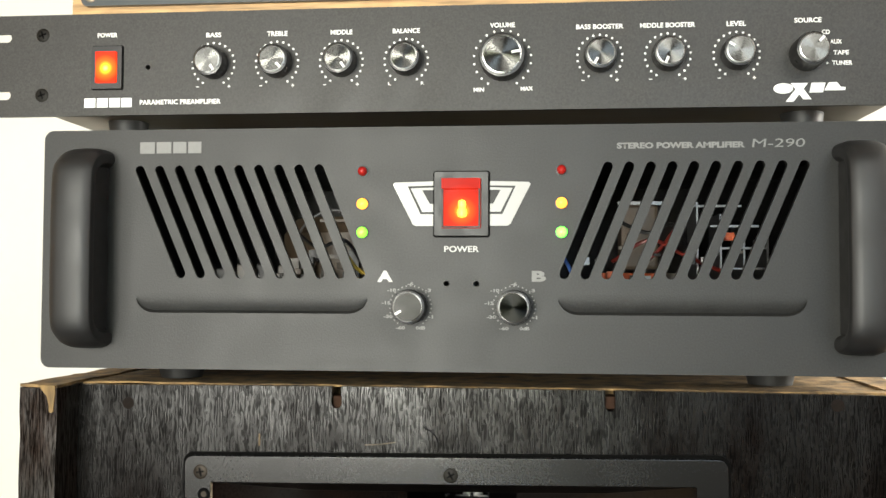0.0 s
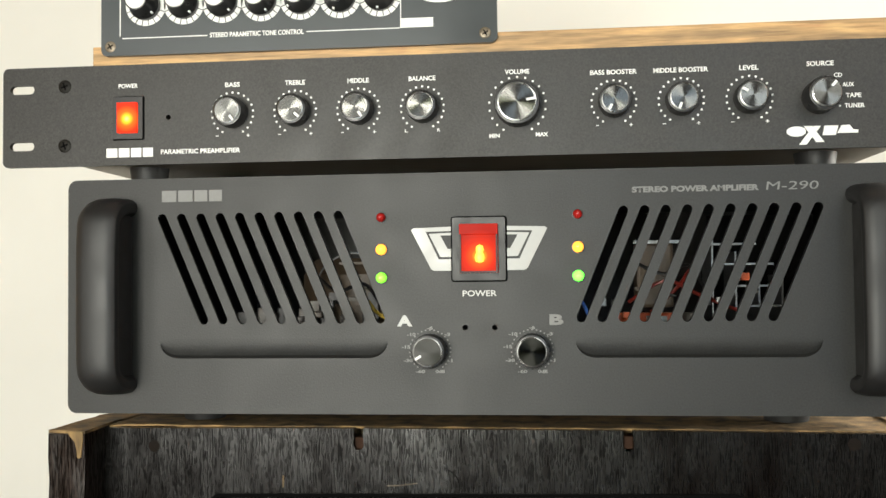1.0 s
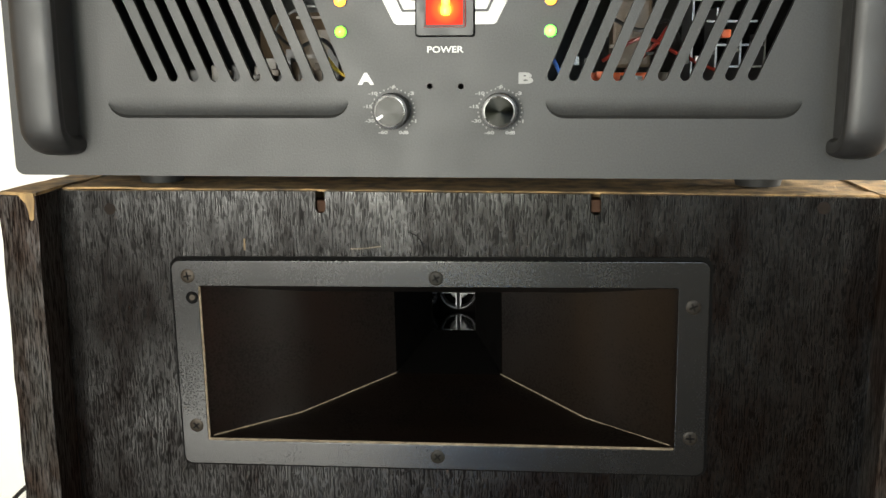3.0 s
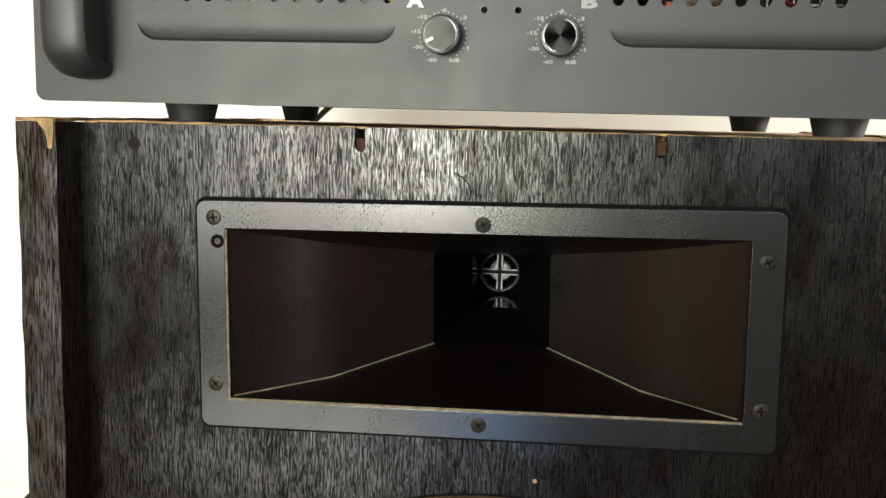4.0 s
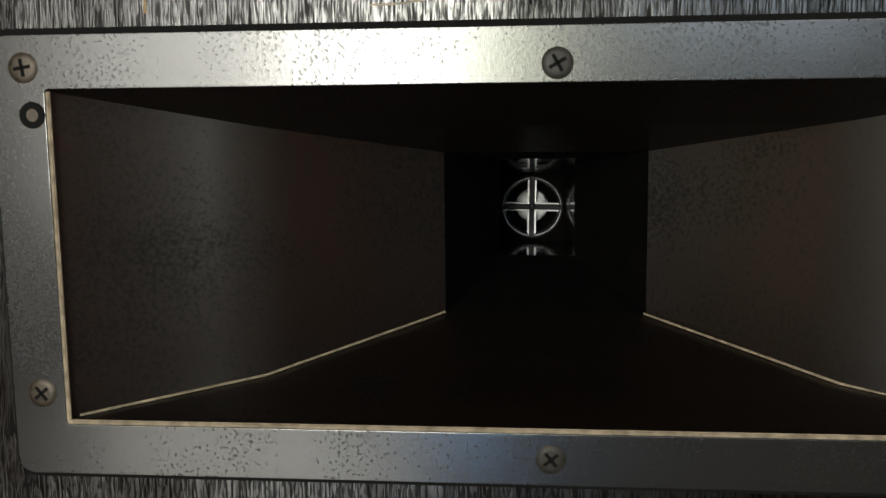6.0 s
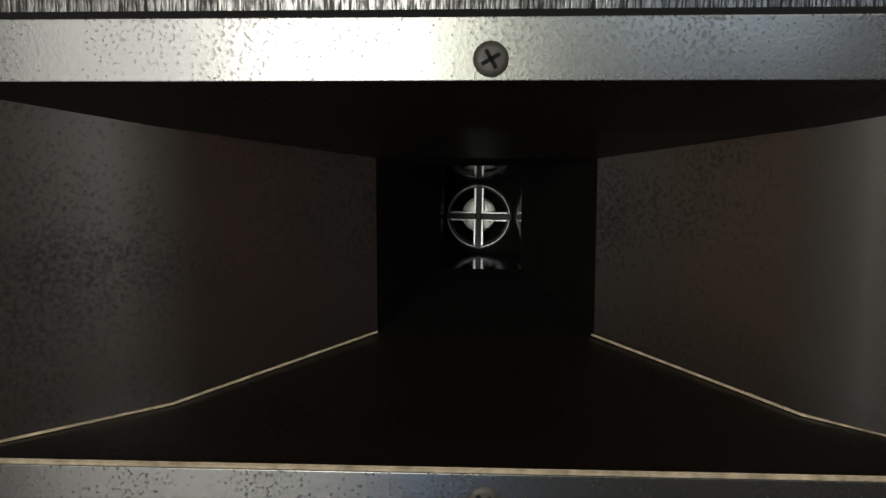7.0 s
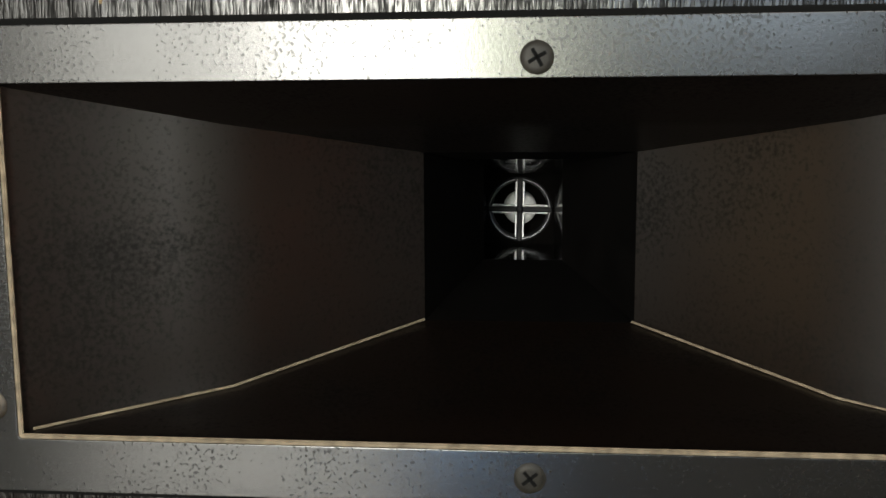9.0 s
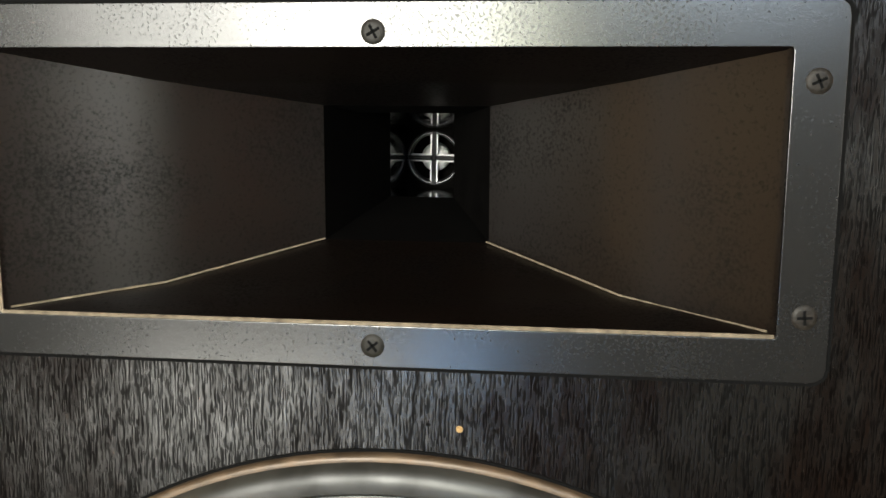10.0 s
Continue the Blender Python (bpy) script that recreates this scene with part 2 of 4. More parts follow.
# Darkened copy of SPUN: the colour holds down the window's reflection.
SPUN_DARK = spun_metal("dimmed_spun_aluminium", (0.008, 0.008, 0.0078), 0.19)
RIM = mat("polished_aluminium_edge", (0.38, 0.38, 0.375), 0.3, 1.0, 0.05, 90)
WHITE = mat("white_print", (0.80, 0.80, 0.78), 0.5, 0, 0.06, 200)
GREYPRINT = mat("grey_print", (0.17, 0.17, 0.165), 0.5, 0, 0.1, 200)
SILVER = mat("silver_print", (0.33, 0.33, 0.32), 0.4, 0.1, 0.08, 60)
HOLE = mat("black_void", (0.004, 0.004, 0.004), 0.9, 0, 0.1, 50)
HOLE.node_tree.nodes["Principled BSDF"].inputs["Specular IOR Level"].default_value = 0.03
STEEL = mat("blackened_screw_steel", (0.011, 0.010, 0.008), 0.5, 0.1, 0.3, 500)
STEEL.node_tree.nodes["Principled BSDF"].inputs["Specular IOR Level"].default_value = 0.15
BRASSY = mat("rusty_screw", (0.022, 0.016, 0.010), 0.5, 0.6, 0.4, 600)
RUSTDARK = mat("dark_rusty_screw", (0.012, 0.010, 0.008), 0.45, 0.1, 0.5, 600)
RUSTDARK.node_tree.nodes["Principled BSDF"].inputs["Specular IOR Level"].default_value = 0.15
# Bare metal tone; on the horn's seams it also stands for highlights.
WORN_GLINT = mat("worn_metal_seam_glint", (0.19, 0.155, 0.11), 0.38, 0.4, 0.4, 300)
PINE = mat("yellow_varnished_wood", (0.46, 0.28, 0.12), 0.5, 0, 0.5, 160, stretch=(0.08, 1, 1), fine=0.8, bump=0.2, bump_scale=700)
RAW = mat("raw_plywood", (0.23, 0.145, 0.062), 0.85, 0, 0.8, 75, bump=0.8, bump_scale=500, fine=0.4)
RAWLIGHT = mat("split_bare_wood", (0.22, 0.14, 0.055), 0.8, 0, 0.6, 160, stretch=(1, 1, 0.2), bump=0.6, bump_scale=900)
FILLER = mat("stained_filler", (0.010, 0.007, 0.0055), 0.6, 0, 0.4, 300, bump=0.3)
PLUG = mat("brown_filler", (0.035, 0.018, 0.011), 0.7, 0, 0.4, 300, bump=0.3)
for m in (FILLER, PLUG):
    m.node_tree.nodes["Principled BSDF"].inputs["Specular IOR Level"].default_value = 0.08
VENEER = stained_veneer("black_stained_veneer", (0.0007, 0.0006, 0.0005), (0.0045, 0.0038, 0.0033), 0.06, 0.20, 0.15, 0.56, 1300.0)
EDGEWOOD = stained_veneer("black_stained_edge", (0.003, 0.0024, 0.002), (0.027, 0.024, 0.020), 0.05, 0.34, 0.35, 0.55, 1000.0)
FLANGE = speckled_paint("speckled_black_enamel", (0.004, 0.004, 0.004), (0.0025, 0.0025, 0.003), 0.22, 0.38, 950.0, 0.55, 0.72, 0.54, 0.42)
HORNIN = speckled_paint("horn_wall_paint", (0.0022, 0.0011, 0.0006), (0.0010, 0.0007, 0.0006), 0.32, 0.42, 750.0, 0.52, 0.70, 0.48, 0.45)
THROAT = mat("gloss_black_throat", (0.002, 0.002, 0.002), 0.07, 0, 0.1, 60)
THROAT.node_tree.nodes["Principled BSDF"].inputs["Specular IOR Level"].default_value = 0.3
# Nearly unreflecting black: the throat's deep shade is put into the colour.
THROAT_SHADE = mat("throat_shade_black", (0.0012, 0.001, 0.0009), 0.9, 0, 0.2, 60)
THROAT_SHADE.node_tree.nodes["Principled BSDF"].inputs["Specular IOR Level"].default_value = 0.03
PLUGMETAL = mat("bright_phase_plug", (0.80, 0.80, 0.80), 0.5, 0.6, 0.1, 200)
RINGMETAL = mat("dull_ring_metal", (0.05, 0.05, 0.054), 0.36, 0.8, 0.2, 200)
EDGEMETAL = mat("machined_edge_metal", (0.36, 0.36, 0.37), 0.45, 0.7, 0.2, 200)
CROSS = mat("gloss_black_casting", (0.004, 0.004, 0.005), 0.4, 0.0, 0.1, 100)
CROSS.node_tree.nodes["Principled BSDF"].inputs["Specular IOR Level"].default_value = 0.06
BASKET = speckled_paint("worn_grey_basket", (0.018, 0.0175, 0.015), (0.009, 0.0085, 0.007), 0.36, 0.42, 60, 0.45, 0.65, 0.4, 0.6)
TANEDGE = mat("worn_tan_metal", (0.075, 0.05, 0.03), 0.45, 0.3, 0.4, 120)
CONE = mat("paper_cone", (0.02, 0.02, 0.02), 0.8, 0, 0.3, 50, bump=0.3)
SURROUND = mat("pleated_cloth", (0.015, 0.015, 0.015), 0.6, 0, 0.3, 80)
BEZEL = mat("switch_bezel_plastic", (0.009, 0.009, 0.0093), 0.45, 0, 0.15, 100)
COPPER = mat("tan_tape_winding", (0.075, 0.052, 0.032), 0.5, 0, 0.35, 80)
PCB = mat("green_circuit_board", (0.02, 0.07, 0.05), 0.4, 0, 0.4, 150)
ORANGE = mat("orange_capacitor_sleeve", (0.55, 0.10, 0.03), 0.35, 0, 0.2, 90)
REDWIRE = mat("red_wire", (0.20, 0.018, 0.012), 0.4, 0, 0.1, 90)
BLUEWIRE = mat("blue_wire", (0.03, 0.09, 0.32), 0.4, 0, 0.1, 90)
YELLOWWIRE = mat("yellow_wire", (0.5, 0.35, 0.05), 0.4, 0, 0.1, 90)
CERAMIC = mat("white_ceramic", (0.09, 0.08, 0.068), 0.5, 0, 0.15, 90)
ALU = mat("cut_aluminium", (0.24, 0.245, 0.25), 0.38, 0.8, 0.15, 60)
# The unlit lens is given a faint red glow.
RED_OFF = mat("unlit_red_lens_added_glow", (0.30, 0.012, 0.010), 0.12, 0, 0.1, 90, emit=(0.6, 0.01, 0.01), power=0.12)
YEL_ON = mat("lit_yellow_lens", (0.8, 0.5, 0.05), 0.15, 0, 0.05, 90, emit=(1.0, 0.38, 0.045), power=2.3)
GRN_ON = mat("lit_green_lens", (0.3, 0.7, 0.1), 0.15, 0, 0.05, 90, emit=(0.09, 1.0, 0.05), power=4.5)
GRN_DIM = mat("weakly_lit_green_lens", (0.3, 0.6, 0.1), 0.15, 0, 0.05, 90, emit=(0.20, 0.90, 0.03), power=1.7)
ROCKER = lit_rocker("lit_red_rocker", (0.12, 0.004, 0.003), (1.0, 0.80, 0.16), (0.0007, -0.0042, 0.8990), 0.0150, 1.8)
ROCKER2 = lit_rocker("small_lit_red_rocker", (0.12, 0.004, 0.003), (1.0, 0.80, 0.2), (-0.2037, -0.0066, 0.9815), 0.014, 3.2)
NEON = mat("glowing_neon_lamp", (0.9, 0.5, 0.1), 0.4, 0, 0.05, 90, emit=(1.0, 0.40, 0.035), power=2.6)
DARKRED = mat("dark_red_plastic", (0.022, 0.002, 0.0015), 0.55, 0, 0.1, 90)
CABLE = mat("black_cable", (0.012, 0.012, 0.012), 0.5, 0, 0.1, 90)


# ---- mesh helpers ----
def part(name, bm, material, parent=None, label="", smooth=False):
    me = bpy.data.meshes.new(name)
    bmesh.ops.recalc_face_normals(bm, faces=bm.faces)
    if smooth:
        for f in bm.faces:
            f.smooth = True
        for e in bm.edges:
            if len(e.link_faces) == 2 and e.calc_face_angle(0) > 0.6:
                e.smooth = False
    bm.to_mesh(me)
    bm.free()
    me.materials.append(material)
    ob = new(name, me)
    if parent:
        ob.parent = parent
    if label:
        ob["label"] = label
    return ob


def box(bm, x0, x1, y0, y1, z0, z1, bevel=0.0, seg=2):
    m = Matrix.Translation(((x0 + x1) / 2, (y0 + y1) / 2, (z0 + z1) / 2)) @ Matrix.Diagonal((x1 - x0, y1 - y0, z1 - z0, 1))
    r = bmesh.ops.create_cube(bm, size=1, matrix=m)
    if bevel:
        es = {e for v in r["verts"] for e in v.link_edges}
        bmesh.ops.bevel(bm, geom=list(es), offset=bevel, segments=seg, affect="EDGES", profile=0.6)
    return bm


def shell(x0, x1, y0, y1, z0, z1, t=0.0011):
    """A folded case, open at the front."""
    bm = bmesh.new()
    o = [bm.verts.new(p) for p in ((x0, y0, z0), (x1, y0, z0), (x1, y0, z1), (x0, y0, z1), (x0, y1, z0), (x1, y1, z0), (x1, y1, z1), (x0, y1, z1))]
    i = [bm.verts.new(p) for p in ((x0 + t, y0, z0 + t), (x1 - t, y0, z0 + t), (x1 - t, y0, z1 - t), (x0 + t, y0, z1 - t), (x0 + t, y1 - t, z0 + t), (x1 - t, y1 - t, z0 + t), (x1 - t, y1 - t, z1 - t), (x0 + t, y1 - t, z1 - t))]
    for v in (o, i):
        for q in ((0, 1, 5, 4), (1, 2, 6, 5), (2, 3, 7, 6), (3, 0, 4, 7), (4, 5, 6, 7)):
            bm.faces.new([v[k] for k in q])
    for k in range(4):
        bm.faces.new((o[k], o[(k + 1) % 4], i[(k + 1) % 4], i[k]))
    return bm


def boxed(*a, **k):
    return box(bmesh.new(), *a, **k)


def lathe(bm, cx, cy, cz, profile, n=32, axis="y"):
    """profile: (radius, along) pairs; turned round an axis through the centre."""
    rings = []
    for r, h in profile:
        ring = []
        for i in range(n if r > 1e-7 else 1):
            a = 2 * math.pi * i / n
            u, v = r * math.cos(a), r * math.sin(a)
            p = (cx + u, cy + h, cz + v) if axis == "y" else (cx + u, cy + v, cz + h)
            ring.append(bm.verts.new(p))
        rings.append(ring)
    for a, b in zip(rings, rings[1:]):
        for i in range(n):
            j = (i + 1) % n
            if len(a) == 1 and len(b) == 1:
                continue
            if len(a) == 1:
                bm.faces.new((a[0], b[i], b[j]))
            elif len(b) == 1:
                bm.faces.new((a[i], a[j], b[0]))
            else:
                bm.faces.new((a[i], a[j], b[j], b[i]))
    return bm


def turned(*a, **k):
    return lathe(bmesh.new(), *a, **k)


def rounded(x0, x1, z0, z1, r, n=6):
    pts = []
    for cx, cz, a0 in ((x1 - r, z1 - r, 0), (x0 + r, z1 - r, 90), (x0 + r, z0 + r, 180), (x1 - r, z0 + r, 270)):
        for i in range(n + 1):
            a = radians(a0 + 90 * i / n)
            pts.append((cx + r * math.cos(a), cz + r * math.sin(a)))
    return pts


def circle(cx, cz, r, n=24):
    return [(cx + r * math.cos(2 * math.pi * i / n), cz + r * math.sin(2 * math.pi * i / n)) for i in range(n)]


def slot(xa, za, xb, zb, r, n=6):
    """A round-ended slot from a to b."""
    a0 = math.atan2(zb - za, xb - xa)
    pts = [(xb + r * math.cos(a0 - math.pi / 2 + math.pi * i / n), zb + r * math.sin(a0 - math.pi / 2 + math.pi * i / n)) for i in range(n + 1)]
    return pts + [(xa + r * math.cos(a0 + math.pi / 2 + math.pi * i / n), za + r * math.sin(a0 + math.pi / 2 + math.pi * i / n)) for i in range(n + 1)]


def plate(outline, holes, y0, y1, bm=None):
    """A sheet with holes, in the x-z plane, from y0 (front) to y1 (back)."""
    bm = bm or bmesh.new()
    edges = []
    for loop in (outline, *holes):
        vs = [bm.verts.new((x, y0, z)) for x, z in loop]
        edges += [bm.edges.new((vs[i], vs[(i + 1) % len(vs)])) for i in range(len(vs))]
    made = bmesh.ops.triangle_fill(bm, use_beauty=True, use_dissolve=False, edges=edges)
    faces = [g for g in made["geom"] if isinstance(g, bmesh.types.BMFace)]
    ext = bmesh.ops.extrude_face_region(bm, geom=faces)
    for g in ext["geom"]:
        if isinstance(g, bmesh.types.BMVert):
            g.co.y += y1 - y0
    return bm


def tube(points, r, n=8):
    bm = bmesh.new()
    pts = [Vector(p) for p in points]
    rings = []
    for i, p in enumerate(pts):
        d = (pts[min(i + 1, len(pts) - 1)] - pts[max(i - 1, 0)]).normalized()
        side = d.orthogonal().normalized()
        up = d.cross(side)
        rings.append([bm.verts.new(p + r * (math.cos(2 * math.pi * k / n) * side + math.sin(2 * math.pi * k / n) * up)) for k in range(n)])
    for a, b in zip(rings, rings[1:]):
        off = min(range(n), key=lambda o: (a[0].co - b[o].co).length)
        for k in range(n):
            bm.faces.new((a[k], a[(k + 1) % n], b[(k + 1 + off) % n], b[(k + off) % n]))
    bm.faces.new(rings[0])
    bm.faces.new(rings[-1])
    return bm


def curve_points(keys, steps=8):
    """A smooth line through the keys."""
    k = [Vector(p) for p in keys]
    k = [2 * k[0] - k[1], *k, 2 * k[-1] - k[-2]]
    out = []
    for a, b, c, d in zip(k, k[1:], k[2:], k[3:]):
        for i in range(steps):
            t = i / steps
            out.append(0.5 * (2 * b + (c - a) * t + (2 * a - 5 * b + 4 * c - d) * t * t + (3 * b - a - 3 * c + d) * t ** 3))
    return [*out, k[-2]]


def words(body, cx, cz, w, h, y, material, parent, bold=0.02, lean=0.0, name="lettering"):
    """Printed lettering, w wide and h high, centred, facing -y."""
    cu = bpy.data.curves.new(name, "FONT")
    cu.body, cu.size, cu.offset, cu.resolution_u = body, 1.0, bold, 3
    tmp = new(name, cu)
    bpy.context.view_layer.update()
    me = bpy.data.meshes.new_from_object(tmp.evaluated_get(bpy.context.evaluated_depsgraph_get()))
    bpy.data.objects.remove(tmp)
    xs, ys = [v.co.x for v in me.vertices], [v.co.y for v in me.vertices]
    x0, x1, y0, y1 = min(xs), max(xs), min(ys), max(ys)
    for v in me.vertices:
        u, q = (v.co.x - (x0 + x1) / 2) / (x1 - x0) * w, (v.co.y - (y0 + y1) / 2) / (y1 - y0) * h
        v.co = (cx + u + lean * q, y, cz + q)
    me.materials.clear()
    me.materials.append(material)
    ob = new(name, me)
    ob.parent = parent
    return ob


def flat(polys, y, name, material, parent, label="", thick=0.0003):
    bm = bmesh.new()
    for p in polys:
        f = bm.faces.new([bm.verts.new((x, y, z)) for x, z in p])
        ext = bmesh.ops.extrude_face_region(bm, geom=[f])
        for g in ext["geom"]:
            if isinstance(g, bmesh.types.BMVert):
                g.co.y += thick
    return part(name, bm, material, parent, label)


def thing(name, label, category, m=None, group=""):
    ob = new(name)
    ob.empty_display_size = 0.05
    if m:
        ob.matrix_world = m
    return tagged(ob, label, category, group)


def knob(parent, x, y, z, r, length, angle, pointer=True, cap_r=0.86, face=None):
    bm = bmesh.new()
    n = 48
    prof = [(0, 0), (1.0, 0), (1.0, -length * 0.86), (0.97, -length * 0.92), (cap_r, -length * 0.94)]
    rings = []
    for q, h in prof[1:]:
        rings.append([bm.verts.new((x + r * q * (1 + (0.02 if i % 2 else -0.02) * (q == 1.0)) * math.cos(2 * math.pi * i / n), y + h, z + r * q * (1 + (0.02 if i % 2 else -0.02) * (q == 1.0)) * math.sin(2 * math.pi * i / n))) for i in range(n)])
    for a, b in zip(rings, rings[1:]):
        for i in range(n):
            bm.faces.new((a[i], a[(i + 1) % n], b[(i + 1) % n], b[i]))
    bm.faces.new(rings[0])
    bm.faces.new(rings[-1])
    k = part("knob", bm, KNOB, parent, "black knurled knob with a spun aluminium face", smooth=True)
    # the cap is centred on its own origin so that its turning marks run round it
    cap = part("cap", turned(0, 0, 0, [(0, -0.0003), (r * cap_r * 0.93, -0.0003)], 48), face or SPUN, k)
    cap.location = (x, y - length * 0.97, z)
    part("cap_rim", turned(x, y - length * 0.94, z, [(r * cap_r * 0.93, 0.0002), (r * cap_r * 0.93, -0.0011), (r * cap_r, -0.0009), (r * cap_r, 0.0008)], 48), RIM, k, smooth=True)
    if pointer:
        c, s = math.cos(radians(angle)), math.sin(radians(angle))
        w = 0.0007
        q = [(0.5, -w), (0.97, -w), (0.97, w), (0.5, w)]
        pts = [(x + r * cap_r * u * c - v * s, z + r * cap_r * u * s + v * c) for u, v in q]
        flat([pts], y - length * 0.97 - 0.0012, "pointer", WHITE, k)
    return k


def dots(parent, x, z, r, y, count, a0, a1, size, material, square=False):
    polys = []
    for i in range(count):
        a = radians(a0 + (a1 - a0) * i / (count - 1))
        polys.append(circle(x + r * math.cos(a), z + r * math.sin(a), size, 4 if square else 8))
    return tagged(flat(polys, y, "dial_scale", material, parent), kind="stuff")


def screw(parent, x, y, z, r, material, turn=20, name="screw"):
    """A cross-head screw, its head on the plane y."""
    s = part(name, turned(x, y, z, [(0, -r * 0.15), (r * 0.6, -r * 0.145), (r * 0.88, -r * 0.10), (r, -r * 0.02), (r, 0.001)], 20), material, parent, smooth=True)
    c, sn = math.cos(radians(turn)), math.sin(radians(turn))
    for u, v in ((0.58, 0.11), (0.11, 0.58)):
        q = [(-u * r, -v * r), (u * r, -v * r), (u * r, v * r), (-u * r, v * r)]
        flat([[(x + a * c - b * sn, z + a * sn + b * c) for a, b in q]], y - r * 0.15 - 0.0002, "cross_slot", HOLE, s, thick=0.0002)
    return s


# ---- the room ----
X0, X1, Y0, Y1, Z0, Z1 = ROOM
T = 0.12


def setting(name, bm, material, label, category):
    return tagged(part(name, bm, material), label, category, kind="structure")


setting("floor", boxed(X0 - T, X1 + T, Y0 - T, Y1 + T, -0.1, 0.0), FLOOR, "unseen dark tiled floor, added to hold back bounce light", "floor")
setting("ceiling", boxed(X0 - T, X1 + T, Y0 - T, Y1 + T, Z1, Z1 + 0.1), CEIL, "unseen brown boarded ceiling, added to hold back bounce light", "ceiling")
setting("wall_north", boxed(X0 - T, X1 + T, Y1, Y1 + T, Z0, Z1), WALL, "plain cream painted wall behind the stack", "wall")
setting("wall_west", boxed(X0 - T, X0, Y0, Y1, Z0, Z1), TANWALL, "unseen tan side wall, added to tint reflections", "wall")
bm = plate([(Y0, Z0), (Y1, Z0), (Y1, Z1), (Y0, Z1)], [[(REAR[0], REAR[2]), (REAR[1], REAR[2]), (REAR[1], REAR[3]), (REAR[0], REAR[3])]], X1, X1 + T)
for v in bm.verts:
    v.co = (v.co.y, v.co.x, v.co.z)
setting("wall_east", bm, REDWALL, "unseen reddish brown side wall, added to tint reflections, with an opening for the fill lamp", "wall")
setting("wall_south", plate([(X0 - T, Z0), (X1 + T, Z0), (X1 + T, Z1), (X0 - T, Z1)], [[(x0, z0), (x1, z0), (x1, z1), (x0, z1)] for x0, x1, z0, z1, power, color in OPENINGS], Y0 - T, Y0), DIMWALL, "unseen dull brown wall with assumed openings for the lamps", "wall")

# ---- loudspeaker cabinet ----
CAB = thing("loudspeaker_cabinet", "black stained plywood loudspeaker cabinet with horn and woofer", "loudspeaker", pose(0, 0, 0, 0, 0, -1.2))
BAF, SIDE, TOP = 0.013, -0.012, 0.8


def rough_box(x0, x1, y0, y1, z0, z1, amp, nz=40, nx=2, ny=2, seed=0):
    """A board with slightly wavering, worn edges."""
    bm = bmesh.new()
    box(bm, 0, 1, 0, 1, 0, 1)
    for axis, cuts in ((2, nz), (0, nx), (1, ny)):
        es = [e for e in bm.edges if abs((e.verts[0].co - e.verts[1].co)[axis]) > 1e-6 and (e.verts[0].co - e.verts[1].co).length - abs((e.verts[0].co - e.verts[1].co)[axis]) < 1e-6]
        if cuts > 1:
            bmesh.ops.subdivide_edges(bm, edges=es, cuts=cuts - 1, use_grid_fill=True)
    for v in bm.verts:
        p = Vector((x0 + v.co.x * (x1 - x0), y0 + v.co.y * (y1 - y0), z0 + v.co.z * (z1 - z0)))
        w = noise.noise_vector((p + Vector((seed, 0, 0))) * 45) + 0.6 * noise.noise_vector((p + Vector((seed, 3, 0))) * 160)
        v.co = p + amp * w
    return bm


for x0, x1, sd in ((-0.2505, -0.2285, 1), (0.2335, 0.2555, 7)):
    part("side_panel", rough_box(x0, x1, SIDE, 0.41, 0.0, TOP - 0.001, 0.0006, 60, 3, 12, sd), EDGEWOOD, CAB)
part("bare_top_edge", rough_box(-0.2503, -0.2287, SIDE + 0.0005, 0.40, TOP - 0.0005, TOP + 0.0012, 0.0007, 2, 8, 60, 3), RAW, CAB, "bare worn top edge of the side panel")
part("bare_top_edge", rough_box(0.2337, 0.2553, SIDE + 0.0005, 0.40, TOP - 0.0005, TOP + 0.0012, 0.0007, 2, 8, 60, 5), RAW, CAB, "bare worn top edge of the side panel")

NOTCH = 0.0031
top_line = [(0.2335, TOP - 0.0005)]
for nx_, d in ((0.0819, 0.0115), (-0.0727, 0.0125)):
    top_line += [(nx_ + NOTCH * 0.8, TOP), (nx_ + NOTCH, TOP - d + 0.003), (nx_ + NOTCH * 0.5, TOP - d), (nx_ - NOTCH * 0.5, TOP - d), (nx_ - NOTCH, TOP - d + 0.003), (nx_ - NOTCH * 0.9, TOP)]
top_line += [(-0.2285, TOP - 0.001)]
WC, WR = (0.004, 0.4028), 0.202
HC = (-0.008, 0.6995)
ROLL = 0.9
cr, sr = math.cos(radians(ROLL)), math.sin(radians(ROLL))


def turned_rect(w, h, r=0.0, more=0.0):
    pts = rounded(-w, w + more, -h, h, r, 4) if r else [(-w, -h), (w, -h), (w, h), (-w, h)]
    return [(HC[0] + u * cr - v * sr, HC[1] + u * sr + v * cr) for u, v in pts]


bm = plate([(-0.2285, 0.0), (0.2335, 0.0), *top_line], [turned_rect(0.142, 0.052), circle(*WC, 0.183, 64)], BAF, BAF + 0.018)
part("baffle", bm, VENEER, CAB, "black stained veneer front board, worn silvery")
part("top_panel", rough_box(-0.2285, 0.2335, BAF + 0.018, 0.40, TOP - 0.018, TOP - 0.0002, 0.0006, 2, 40, 30, 2), RAW, CAB, "bare brown plywood top")
part("baffle_top_edge", rough_box(-0.2283, 0.2333, BAF + 0.0055, BAF + 0.018, TOP - 0.0006, TOP + 0.0004, 0.0006, 2, 150, 3, 4), RAW, CAB, "bare splintered upper edge")
part("back_panel", boxed(-0.2285, 0.2335, 0.392, 0.41, 0.0, TOP - 0.02), EDGEWOOD, CAB)
